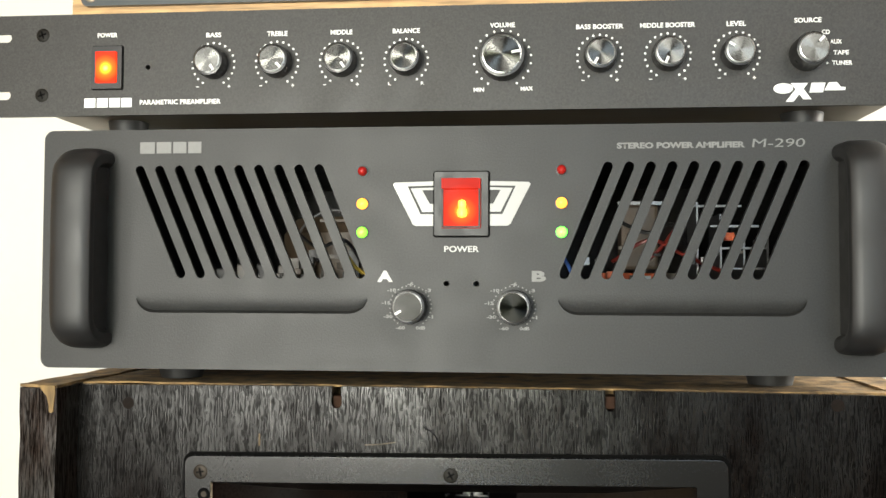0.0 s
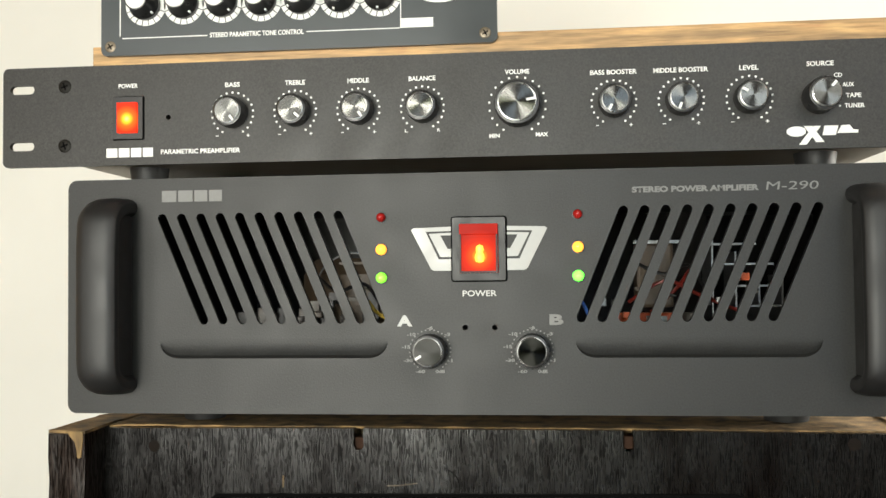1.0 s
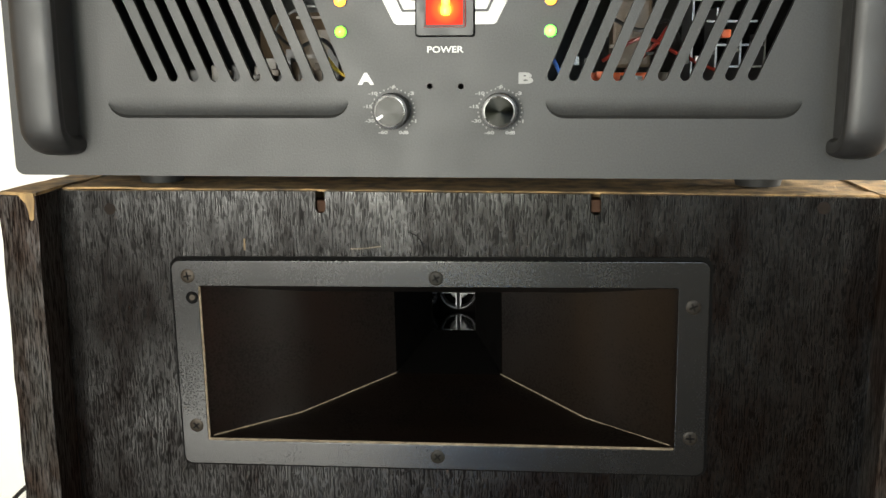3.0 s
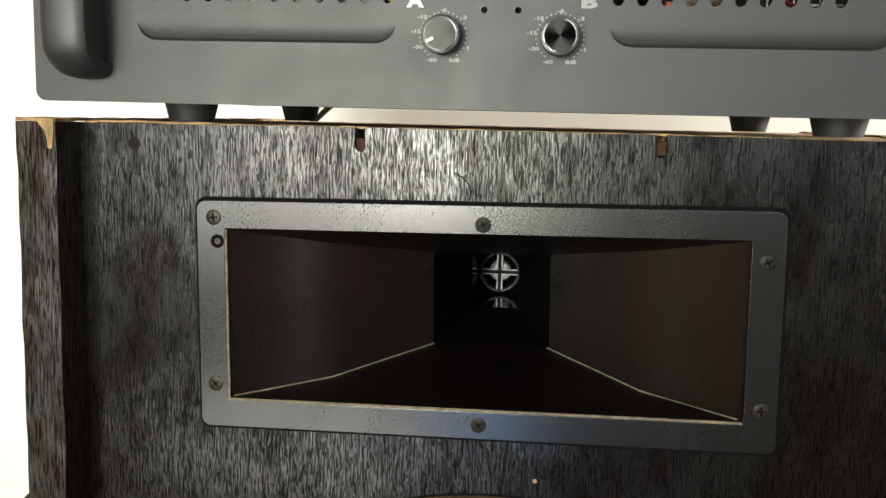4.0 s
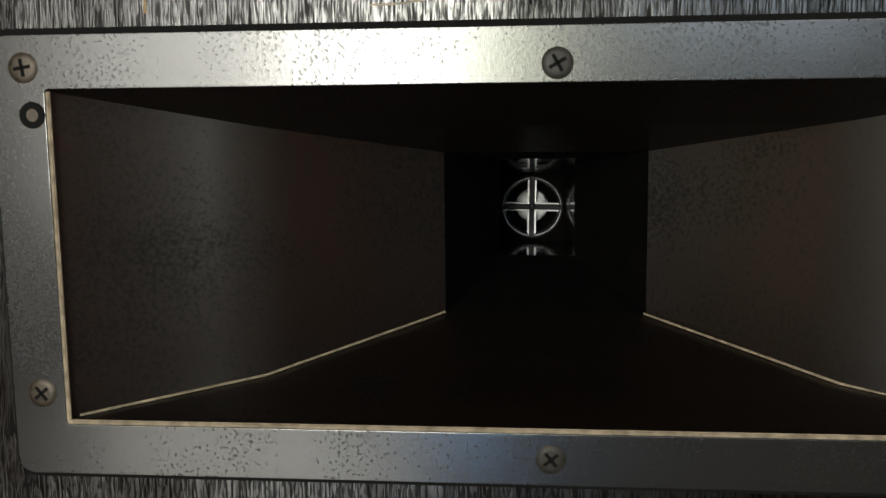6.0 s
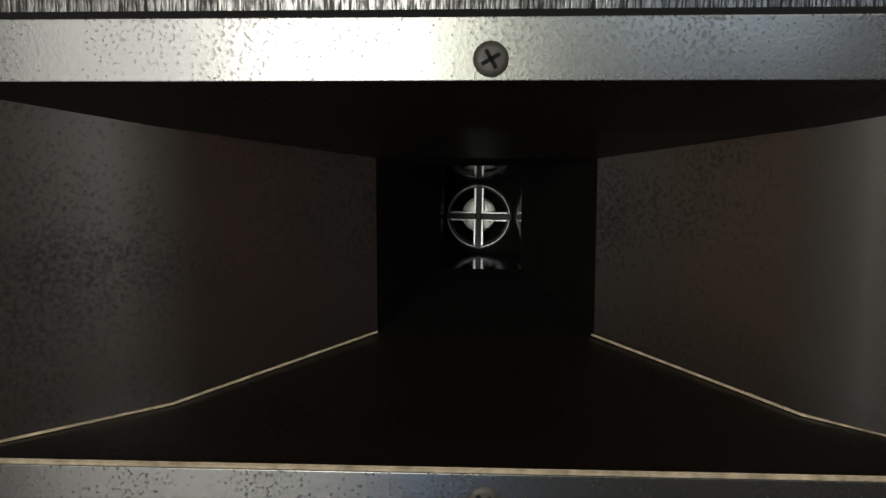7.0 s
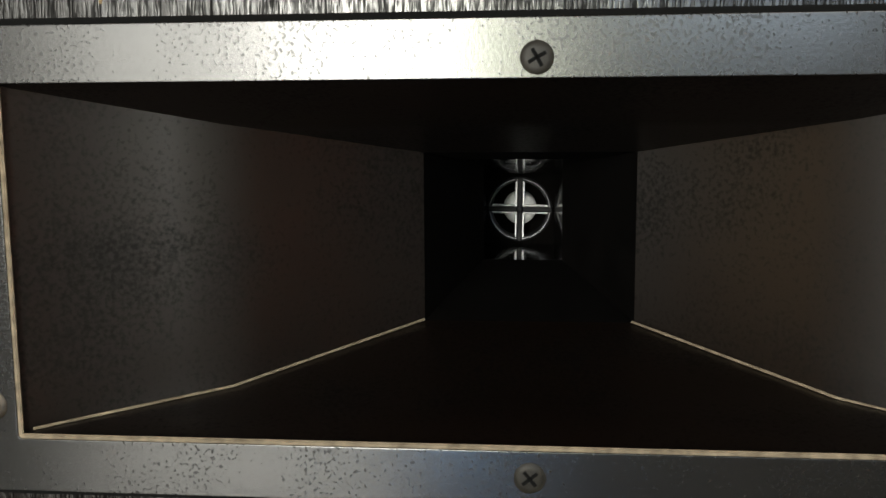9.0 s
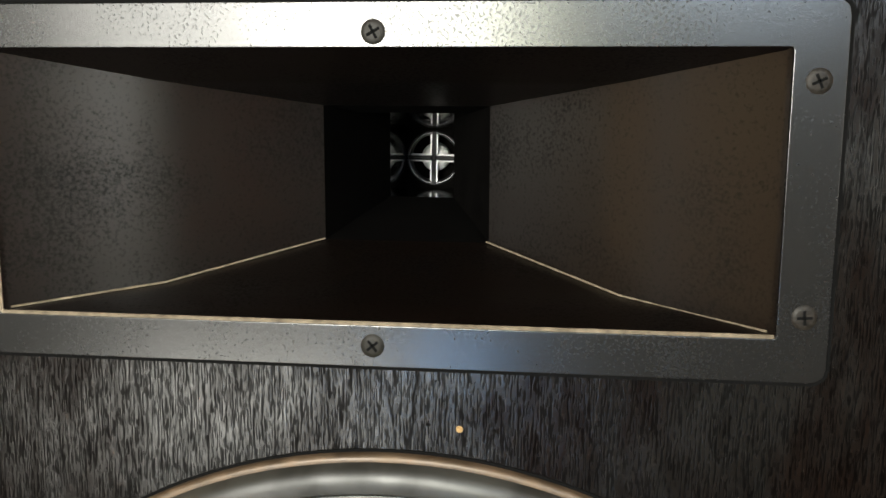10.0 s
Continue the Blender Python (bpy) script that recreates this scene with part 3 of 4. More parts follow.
part("bottom_panel", boxed(-0.2285, 0.2335, BAF + 0.018, 0.392, 0.002, 0.02), EDGEWOOD, CAB)
for px, pz, y in ((-0.0727, 0.7915, BAF + 0.003), (0.0819, 0.7935, BAF + 0.003)):
    part("wood_plug", boxed(px - 0.0029, px + 0.0029, y, y + 0.012, pz - 0.004, pz + 0.003, 0.0008), PLUG, CAB)
for px, pz in ((-0.1974, 0.7885), (0.2030, 0.7940)):
    part("wood_plug", turned(px, BAF, pz, [(0, -0.0003), (0.0035, -0.0002), (0.0037, 0.002)], 14), FILLER, CAB)
for px, pz, r, mt in ((0.0248, 0.6147, 0.0019, RAWLIGHT), (0.0135, 0.6158, 0.0012, HOLE), (0.0372, 0.6150, 0.0012, HOLE)):
    part("nail_hole", turned(px, BAF, pz, [(0, -0.0003), (r * 0.6, -0.0004), (r, 0.001)], 9), mt, CAB)
part("nick", boxed(-0.1184, -0.1175, BAF - 0.0002, BAF + 0.001, 0.7652, 0.7722, 0.0003), RAWLIGHT, CAB, "pale nick in the veneer")
part("scratch", tube(curve_points([(-0.0225, BAF - 0.0001, 0.7778), (-0.0180, BAF - 0.0001, 0.7755), (-0.0150, BAF - 0.0001, 0.7720), (-0.0135, BAF - 0.0001, 0.7672)], 6), 0.0004, 6), HOLE, CAB, "dark curved scratch")
part("scratch", tube(curve_points([(-0.0560, BAF, 0.7672), (-0.0480, BAF, 0.7676), (-0.0385, BAF, 0.7690)], 6), 0.0003, 6), WORN_GLINT, CAB, "pale scratch")
# split corner of the side panel
bm = bmesh.new()
vs = [bm.verts.new((x, SIDE - 0.0008, z)) for x, z in ((-0.2392, 0.8008), (-0.2292, 0.8006), (-0.2291, 0.7958), (-0.2297, 0.7902), (-0.2301, 0.7862), (-0.2312, 0.7852), (-0.2325, 0.7858), (-0.2328, 0.7899), (-0.2341, 0.7948), (-0.2370, 0.7980))]
f = bm.faces.new(vs)
for g in bmesh.ops.extrude_face_region(bm, geom=[f])["geom"]:
    if isinstance(g, bmesh.types.BMVert):
        g.co.y += 0.006
part("split_corner", bm, RAWLIGHT, CAB, "split corner showing pale bare wood")


# horn in the cabinet
def loft(sections, smooth=0.0):
    """A four-walled funnel through sections of (half width, half height, depth, dx, dz)."""
    bm = bmesh.new()
    rings = []
    for w, h, y, dx, dz in sections:
        rings.append([bm.verts.new((HC[0] + dx + (u * cr - v * sr), y, HC[1] + dz + (u * sr + v * cr))) for u, v in ((-w, -h), (w, -h), (w, h), (-w, h))])
    for a, b in zip(rings, rings[1:]):
        for i in range(4):
            bm.faces.new((a[i], a[(i + 1) % 4], b[(i + 1) % 4], b[i]))
    return bm


bm = loft([(0.1367, 0.0473, 0.0100, 0, 0), (0.1350, 0.0464, 0.0125, 0, 0), (0.1007, 0.04115, 0.034, 0, -0.0019), (0.0882, 0.0392, 0.042, 0, -0.0026), (0.0790, 0.0374, 0.050, 0.0001, -0.0025), (0.0352, 0.0285, 0.089, 0.0005, -0.0021)])
bmesh.ops.bevel(bm, geom=[e for e in bm.edges if len(e.link_faces) == 2 and e.calc_face_angle(0) > 0.5 and abs(e.verts[0].co.y - e.verts[1].co.y) > 0.005], offset=0.0018, segments=3, affect="EDGES")
HORN = part("horn", bm, HORNIN, CAB, "black painted metal horn, flared and dusty", smooth=True)
LIP = (0.0157, 0.0190, 0.155, -0.0022, -0.0005)
NECK = (0.0249, 0.0234, 0.124, -0.0009, -0.0010)
part("throat", loft([(0.0352, 0.0285, 0.089, 0.0005, -0.0021), NECK]), THROAT_SHADE, HORN, "horn throat, its shade put into the colour")
neck = part("throat_neck", loft([NECK, LIP]), THROAT_SHADE, HORN, "neck of the throat, shade put into the colour, with a gloss roof")
neck.data.materials.append(THROAT)
neck.data.polygons[2].material_index = 1
part("throat_collar", loft([LIP, (0.0154, 0.0162, 0.2168, -0.0040, -0.0053)]), THROAT, HORN, "gloss black throat collar")
bm = plate(turned_rect(0.152, 0.0622, 0.005, 0.0014), [turned_rect(0.1367, 0.0473, 0.0012)], 0.0085, BAF + 0.0005)
fl = part("flange", bm, FLANGE, HORN, "speckled black enamel flange")
bev = fl.modifiers.new("worn_edge", "BEVEL")
bev.width, bev.segments, bev.limit_method, bev.angle_limit = 0.0017, 4, "ANGLE", radians(60)
for sx, sz, mt, tn in ((-0.0064, 0.7519, STEEL, 30), (-0.1512, 0.7505, BRASSY, 10), (-0.1507, 0.6591, BRASSY, 40), (-0.0059, 0.6450, STEEL, 40), (0.1363, 0.7385, RUSTDARK, 25), (0.1379, 0.6620, RUSTDARK, 5)):
    screw(HORN, sx, 0.0085, sz, 0.0042, mt, tn)
part("empty_screw_hole", turned(-0.1492, 0.0083, 0.7377, [(0.0018, 0.001), (0.0018, -0.0001), (0.0036, -0.0002), (0.0038, 0.0005)], 18), HOLE, HORN)
part("empty_screw_hole", turned(-0.1492, 0.0084, 0.7377, [(0, 0), (0.0018, 0)], 12), BRASSY, HORN)
# The flange's shadow on the baffle, drawn as a slightly larger black plate.
part("flange_shadow_line", plate(turned_rect(0.1538, 0.0640, 0.006, 0.0014), [turned_rect(0.139, 0.049)], BAF - 0.0016, BAF + 0.0004), HOLE, HORN, "black plate added under the flange as its shadow line")


def on_horn(u, v, y, dz=0.0):
    return (HC[0] + u * cr - v * sr, y, HC[1] + dz + u * sr + v * cr)


W_, H_ = 0.1362, 0.0468
# Tan strips on the horn's edges: highlights painted in along with wear.
for keys, r in (((on_horn(-W_, -H_, 0.0094), on_horn(0, -H_, 0.0094), on_horn(W_, -H_, 0.0094)), 0.0008), ((on_horn(-W_, -H_, 0.0094), on_horn(-W_, H_, 0.0094)), 0.0007), ((on_horn(-0.1345, -0.0458, 0.0125), on_horn(-0.0875, -0.0387, 0.042, -0.0026), on_horn(-0.0348, -0.0280, 0.088, -0.0021)), 0.00045), ((on_horn(0.1345, -0.0458, 0.0125), on_horn(0.0875, -0.0387, 0.042, -0.0026), on_horn(0.0348, -0.0280, 0.088, -0.0021)), 0.00045)):
    part("seam_highlight", tube([Vector(a).lerp(Vector(b), i / 6) for a, b in zip(keys, keys[1:]) for i in range(7)] if len(keys) == 2 else curve_points(keys, 1), r, 6), WORN_GLINT, HORN, "worn tan seam with its highlight painted in", smooth=True)
# compression driver seen down the throat
DX, DZ, DY = -0.0122, 0.6945, 0.217
DRV = part("driver", plate(rounded(DX - 0.022, DX + 0.022, DZ - 0.024, DZ + 0.024, 0.002), [circle(DX, DZ, 0.0150, 40)], DY, DY + 0.012), THROAT_SHADE, CAB, "black compression driver mouth, its shade put into the colour")
part("driver_ring", turned(DX, DY, DZ, [(0.0150, 0.004)] + [(0.0139 + 0.0011 * math.cos(radians(a)), -0.0015 * math.sin(radians(a))) for a in range(0, 181, 20)] + [(0.0128, 0.006)], 48), RINGMETAL, DRV, "bright rounded ring", smooth=True)
bm = bmesh.new()
box(bm, DX - 0.0150, DX + 0.0150, DY - 0.0016, DY + 0.006, DZ - 0.0012, DZ + 0.0012, 0.0004)
box(bm, DX - 0.0012, DX + 0.0012, DY - 0.0018, DY + 0.006, DZ - 0.0150, DZ + 0.0150, 0.0004)
part("cross_brace", bm, CROSS, DRV)
part("hub", turned(DX, DY - 0.0018, DZ, [(0, -0.0006), (0.0012, -0.0004), (0.0019, 0.0004)], 20), CROSS, DRV, smooth=True)
for d in (-1, 1):
    for h0, h1 in ((-0.0144, -0.0019), (0.0019, 0.0144)):
        part("brace_edge", boxed(DX + d * 0.0017 - 0.0004, DX + d * 0.0017 + 0.0004, DY - 0.0010, DY + 0.003, DZ + h0, DZ + h1, 0.0002), EDGEMETAL, DRV, "bright machined edge")
        part("brace_edge", boxed(DX + h0, DX + h1, DY - 0.0009, DY + 0.003, DZ + d * 0.0017 - 0.0003, DZ + d * 0.0017 + 0.0003, 0.0002), EDGEMETAL, DRV, "bright machined edge")
part("phase_plug", turned(DX, DY + 0.007, DZ, [(0.0078 * math.sin(radians(a)), -0.0050 * math.cos(radians(a))) for a in range(0, 91, 9)] + [(0.0078, 0.005)], 40), PLUGMETAL, DRV, "bright metal phase plug", smooth=True)
part("diaphragm", turned(DX, DY + 0.014, DZ, [(0, 0), (0.0138, 0), (0.0139, -0.012)], 32), THROAT_SHADE, DRV)

# woofer
WOOF = part("woofer", turned(WC[0], BAF, WC[1], [(0.1880, 0.002), (0.1882, -0.0070), (0.1890, -0.0080), (0.1920, -0.0081), (0.1945, -0.0076), (0.1962, -0.0069), (0.1978, -0.0058), (0.1993, -0.0040), (0.1993, 0.0)], 128), BASKET, CAB, "worn grey metal woofer frame", smooth=True)
part("rim_edge", turned(WC[0], BAF, WC[1], [(0.1992, -0.0038), (0.2004, -0.0039), (0.2014, -0.0034), (WR, -0.0024), (WR, 0.0)], 128), TANEDGE, WOOF, "worn tan outer edge", smooth=True)
part("seal", turned(WC[0], BAF, WC[1], [(WR, -0.0006), (WR + 0.0010, -0.0006), (WR + 0.0012, 0.0004)], 128), HOLE, WOOF)
part("inner_ring", turned(WC[0], BAF, WC[1], [(0.1800, -0.0058), (0.1825, -0.0062), (0.1860, -0.0064), (0.1874, -0.0058), (0.1876, 0.0)], 128), BASKET, WOOF, smooth=True)
part("gasket", turned(WC[0], BAF, WC[1], [(0.174, 0.004), (0.174, -0.0035), (0.176, -0.0042), (0.1800, -0.0042), (0.1800, 0.003)], 128), RUBBER, WOOF, smooth=True)
part("surround", turned(WC[0], BAF, WC[1], [(0.1765, 0.002), (0.170, -0.003), (0.163, 0.003), (0.157, -0.002), (0.150, 0.006)], 96), SURROUND, WOOF, smooth=True)
part("cone", turned(WC[0], BAF, WC[1], [(0.150, 0.006), (0.10, 0.035), (0.055, 0.062)], 96), CONE, WOOF, smooth=True)
part("dust_cap", turned(WC[0], BAF, WC[1], [(0.055, 0.062), (0.045, 0.050), (0.025, 0.042), (0, 0.039)], 64), CONE, WOOF, smooth=True)
for i in range(8):
    a = radians(22.5 + 45 * i)
    screw(WOOF, WC[0] + 0.1935 * math.cos(a), BAF - 0.0079, WC[1] + 0.1935 * math.sin(a), 0.0035, STEEL, 30 * i)

# ---- power amplifier ----
AMP = thing("power_amplifier", "black stereo power amplifier with slanted vents, standing on the loudspeaker", "amplifier", pose(0, 0, 0))
slots = []
for i in range(10):
    xt, xb = -0.185 + 0.1045 * i / 9, -0.160 + 0.1035 * i / 9
    slots.append(slot(xt, 0.9235, xb, 0.8642, 0.00265))
    slots.append(slot(-xt, 0.9235, -xb, 0.8642, 0.00265))
SCOOPS = ((-0.186, -0.0525), (0.0535, 0.1855))


def scoop_line(x0, x1, n=40):
    """Along a recess with round ends: x, how far it has opened (0 to 1), its upper and lower edge."""
    out = []
    for i in range(n + 1):
        t = 0.5 - 0.5 * math.cos(math.pi * i / n)
        e = min(1.0, max(0.02, min(t, 1 - t) * (x1 - x0) / 0.011))
        q = math.sqrt(1 - (1 - e) ** 2)
        out.append((x0 + (x1 - x0) * t, q, 0.8515 + 0.0018 * q, 0.8508 - 0.0088 * q))
    return out


scoop_holes = []
for x0, x1 in SCOOPS:
    line = scoop_line(x0, x1)
    scoop_holes.append([(x, zt) for x, q, zt, zb in line] + [(x, zb) for x, q, zt, zb in reversed(line)])
pilot = [circle(sx, 0.8590, 0.0016, 12) for sx in (-0.0082, 0.0084)]
part("front_panel", plate(rounded(-0.2425, 0.2413, 0.8102, 0.9468, 0.0055), slots + pilot + scoop_holes, 0.0, 0.0035), PAINT, AMP, "matt black panel with two fans of slanted slots")
bm = shell(-0.2325, 0.2318, 0.0036, 0.33, 0.8125, 0.9452)
part("chassis", bm, DARK, AMP, "black folded steel case")
for fx in (-0.178, 0.178):
    for fy in (0.052, 0.29):
        part("foot", turned(fx, fy, 0.8, [(0, 0.0009), (0.0125, 0.0009), (0.0155, 0.0127), (0, 0.0127)], 24, "z"), RUBBER, AMP, smooth=True)


def handle(sx):
    """A deep moulded grip: a bar bent back to the panel at both ends."""
    bm = bmesh.new()
    z0, z1, wd = 0.8243, 0.9328, 0.0118
    line = [(0.0, z0 + 0.003), (-0.012, z0 + 0.004), (-0.0215, z0 + 0.0085), (-0.0255, z0 + 0.018), (-0.0262, (z0 + z1) / 2), (-0.0255, z1 - 0.018), (-0.0215, z1 - 0.0085), (-0.012, z1 - 0.004), (0.0, z1 - 0.003)]
    pts = curve_points([(0, y, z) for y, z in line], 5)
    rings = []
    for i, p in enumerate(pts):
        d = (pts[min(i + 1, len(pts) - 1)] - pts[max(i - 1, 0)]).normalized()
        nrm = Vector((0, -d.z, d.y))
        if nrm.y > 0 and abs(nrm.y) > 0.3:
            nrm = -nrm
        ring = []
        for k in range(16):
            a = 2 * math.pi * k / 16
            u, v = math.cos(a), math.sin(a)
            su = math.copysign(abs(u) ** 0.7, u) * wd
            sv = math.copysign(abs(v) ** 0.8, v) * 0.0058
            ring.append(bm.verts.new((sx + su, p.y + sv * nrm.y, p.z + sv * nrm.z)))
        rings.append(ring)
    for a, b in zip(rings, rings[1:]):
        for k in range(16):
            bm.faces.new((a[k], a[(k + 1) % 16], b[(k + 1) % 16], b[k]))
    bm.faces.new(rings[0])
    bm.faces.new(rings[-1])
    return part("handle", bm, GRIP, AMP, "black moulded plastic handle", smooth=True)


for hx in (-0.2118, 0.2108):
    part("web", boxed(hx - 0.0088, hx + 0.0088, -0.0205, 0.0, 0.8320, 0.9250, 0.0015), RUBBER, handle(hx))


for x0, x1 in SCOOPS:
    bm = bmesh.new()
    cols = []
    for x, q, zt, zb in scoop_line(x0, x1):
        fall = [(u, 0.0020 * q * (u / 0.86) ** 2.4) for u in (0, 0.2, 0.4, 0.55, 0.68, 0.78, 0.86)]
        cols.append([bm.verts.new((x, y, zt - (zt - zb) * u)) for u, y in fall] + [bm.verts.new((x, 0.0, zb))])
    for a, b in zip(cols, cols[1:]):
        for k in range(len(a) - 1):
            bm.faces.new((a[k], a[k + 1], b[k + 1], b[k]))
    part("pressed_recess", bm, PAINT, AMP, "long recess pressed into the panel", smooth=True)

for sx in (-0.0555, 0.0552):
    for z, mt, lb in ((0.9218, RED_OFF, "unlit red indicator"), (0.9035, YEL_ON, "lit yellow indicator"), (0.8875, GRN_DIM if sx < 0 else GRN_ON, "lit green indicator")):
        r = 0.0026 if mt is RED_OFF else 0.0031
        led = part("indicator_lamp", turned(sx, 0, z, [(r, 0), (r, -0.0018), (r * 0.85, -0.0032), (r * 0.45, -0.0043), (0, -0.0046)], 20), mt, AMP, lb, smooth=True)
        part("collar", turned(sx, 0, z, [(r * 1.18, 0), (r * 1.18, -0.0006), (r, -0.0007)], 20), BEZEL, led)

SW = part("power_switch", plate(rounded(-0.0148, 0.0150, 0.8855, 0.9208, 0.0010, 3), [rounded(-0.0108, 0.0110, 0.8895, 0.9172, 0.0006, 2)], -0.0032, 0.0), BEZEL, AMP, "black bezel of the power switch")
part("seam", plate(rounded(-0.0157, 0.0159, 0.8846, 0.9217, 0.0016, 3), [rounded(-0.0147, 0.0149, 0.8856, 0.9207, 0.0010, 3)], -0.0004, -0.0001), HOLE, SW)
bm = bmesh.new()
prof = [(0.8897, 0.0005), (0.8897, -0.0044), (0.9020, -0.0038), (0.9108, -0.0046), (0.9114, -0.0056), (0.9170, -0.0060), (0.9170, 0.0005)]
a = [bm.verts.new((-0.0106, y, z)) for z, y in prof]
b = [bm.verts.new((0.0108, y, z)) for z, y in prof]
for i in range(len(prof) - 1):
    bm.faces.new((a[i], a[i + 1], b[i + 1], b[i]))
bm.faces.new(a)
bm.faces.new(b)
RK = part("rocker", bm, ROCKER, SW, "red rocker glowing from a neon lamp")
part("neon_lamp", turned(0.0007, -0.0040, 0.8952, [(0, 0), (0.0022, 0.0006), (0.0029, 0.0026), (0.0024, 0.0046), (0.0019, 0.0058), (0.0023, 0.0074), (0.0019, 0.0094), (0, 0.0104)], 20, "z"), NEON, RK, "glowing yellow neon lamp", smooth=True)
part("rocker_frame", plate(rounded(-0.0106, 0.0108, 0.8897, 0.9170, 0.0004, 2), [rounded(-0.0096, 0.0098, 0.8907, 0.9160, 0.0004, 2)], -0.0054, -0.0030), DARKRED, RK)


def wing(sign, pts):
    return [((445 - u) / 8215 * sign, 0.903 - (v - 232) / 8215) for u, v in pts]


for sign in (-1, 1):
    for band in ([(130, 140), (140, 131), (318, 126), (318, 146), (198, 148), (258, 277), (318, 277), (318, 330), (235, 330), (222, 322)], [(212, 158), (318, 154), (318, 166), (266, 166), (300, 229), (318, 229), (318, 266), (266, 266)]):
        part("emblem_band", plate(wing(sign, band), [], -0.0004, -0.0001), SILVER, AMP, "silver band of the winged emblem")
words("POWER", 0.0002, 0.8782, 0.0193, 0.0034, -0.0003, SILVER, AMP)
words("A", -0.0425, 0.8630, 0.0088, 0.0063, -0.0003, SILVER, AMP, 0.05)
words("B", 0.0428, 0.8632, 0.0078, 0.0060, -0.0003, GREYPRINT, AMP, 0.05)
words("STEREO POWER AMPLIFIER", 0.1195, 0.9348, 0.0685, 0.0034, -0.0003, GREYPRINT, AMP, 0.05)
words("M-290", 0.1715, 0.9355, 0.0275, 0.0046, -0.0003, GREYPRINT, AMP, 0.0, 0.15)
# maker's name as plain blocks
flat([[(x0, 0.9330), (x1, 0.9330), (x1, 0.9396), (x0, 0.9396)] for x0, x1 in ((-0.1850, -0.1762), (-0.1752, -0.1664), (-0.1654, -0.1576), (-0.1566, -0.1488))], -0.0004, "maker_mark", GREYPRINT, AMP, "grey maker's mark as plain blocks")
for kx, ang in ((-0.0282, -150), (0.0292, -60)):
    knob(AMP, kx, 0.0, 0.8462, 0.0094, 0.013, ang, kx < 0, face=SPUN_DARK)
    dots(AMP, kx, 0.8462, 0.0116, -0.0004, 25, 232, -52, 0.00045, GREYPRINT)
    for body, dx, dz, w in (("-6", 0.0, 0.0127, 0.0034), ("-10", -0.0106, 0.0091, 0.0050), ("-3", 0.0098, 0.0091, 0.0034), ("-15", -0.0137, 0.0021, 0.0050), ("-30", -0.0124, -0.0055, 0.0052), ("-60", -0.0055, -0.0117, 0.0052), ("0dB", 0.0057, -0.0117, 0.0054), ("-1", 0.0112, -0.0056, 0.0030)):
        words(body, kx + dx, 0.8462 + dz, w, 0.0019, -0.0003, GREYPRINT, AMP, 0.04)

# what shows through the slots
part("circuit_board", boxed(-0.185, -0.04, 0.03, 0.20, 0.826, 0.828), PCB, AMP)
part("circuit_board", boxed(0.05, 0.185, 0.03, 0.20, 0.826, 0.828), PCB, AMP)
part("transformer", turned(-0.075, 0.085, 0.832, [(0.010, 0), (0.040, 0), (0.046, 0.010), (0.046, 0.058), (0.038, 0.068), (0.010, 0.068)], 40, "z"), COPPER, AMP, "tan taped ring transformer", smooth=True)
part("transformer_strap", boxed(-0.088, -0.066, 0.036, 0.0375, 0.8960, 0.8975), COPPER, AMP)
part("capacitor", turned(-0.052, 0.035, 0.829, [(0, 0), (0.008, 0), (0.008, 0.032), (0, 0.034)], 20, "z"), DARK, AMP)
part("transformer_band", tube(curve_points([(-0.104, 0.040, 0.884), (-0.096, 0.037, 0.896), (-0.082, 0.036, 0.903), (-0.068, 0.037, 0.900), (-0.058, 0.040, 0.889)], 6), 0.0007, 6), ALU, AMP, "bright edge of the winding", smooth=True)
random.seed(3)
for i in range(9):
    x = -0.128 + 0.0088 * i
    z = 0.862 + 0.010 * random.random()
    part("component", boxed(x, x + 0.003 + 0.003 * random.random(), 0.022, 0.027, z, z + 0.002 + 0.003 * random.random(), 0.0004), (COPPER, DARK, CERAMIC)[i % 3], AMP)
for i in range(7):
    x = -0.150 + 0.0128 * i
    h = 0.036 + 0.006 * random.random()
    part("resistor", boxed(x, x + 0.008, 0.026 + 0.006 * random.random(), 0.036, 0.829, 0.829 + h, 0.001), CERAMIC if i % 2 else DARK, AMP)
for i in range(4):
    x = -0.105 + 0.012 * i
    part("component", boxed(x, x + 0.006, 0.030, 0.036, 0.868 + 0.004 * (i % 3), 0.874 + 0.005 * (i % 2)), DARK if i % 2 else CERAMIC, AMP)
for i in range(4):
    x = 0.0800 + 0.0135 * i
    part("capacitor", turned(x, 0.034, 0.829, [(0, 0), (0.0058, 0), (0.0058, 0.035), (0.005, 0.0365), (0, 0.0365)], 18, "z"), ORANGE if i < 3 else CERAMIC, AMP, smooth=True)
random.seed(11)
for i in range(14):
    x, z = 0.068 + 0.0066 * i, 0.858 + 0.026 * random.random()
    part("component", boxed(x, x + 0.002 + 0.003 * random.random(), 0.021, 0.026, z, z + 0.001 + 0.004 * random.random(), 0.0003), (ALU, DARK, ORANGE, CERAMIC, DARK)[i % 5], AMP)
part("relay", boxed(0.092, 0.114, 0.052, 0.075, 0.868, 0.907, 0.002), COPPER, AMP)
part("terminal", boxed(0.090, 0.118, 0.048, 0.051, 0.9065, 0.9085), ALU, AMP)
part("heat_sink", boxed(0.140, 0.205, 0.085, 0.089, 0.830, 0.925), HOLE, AMP)
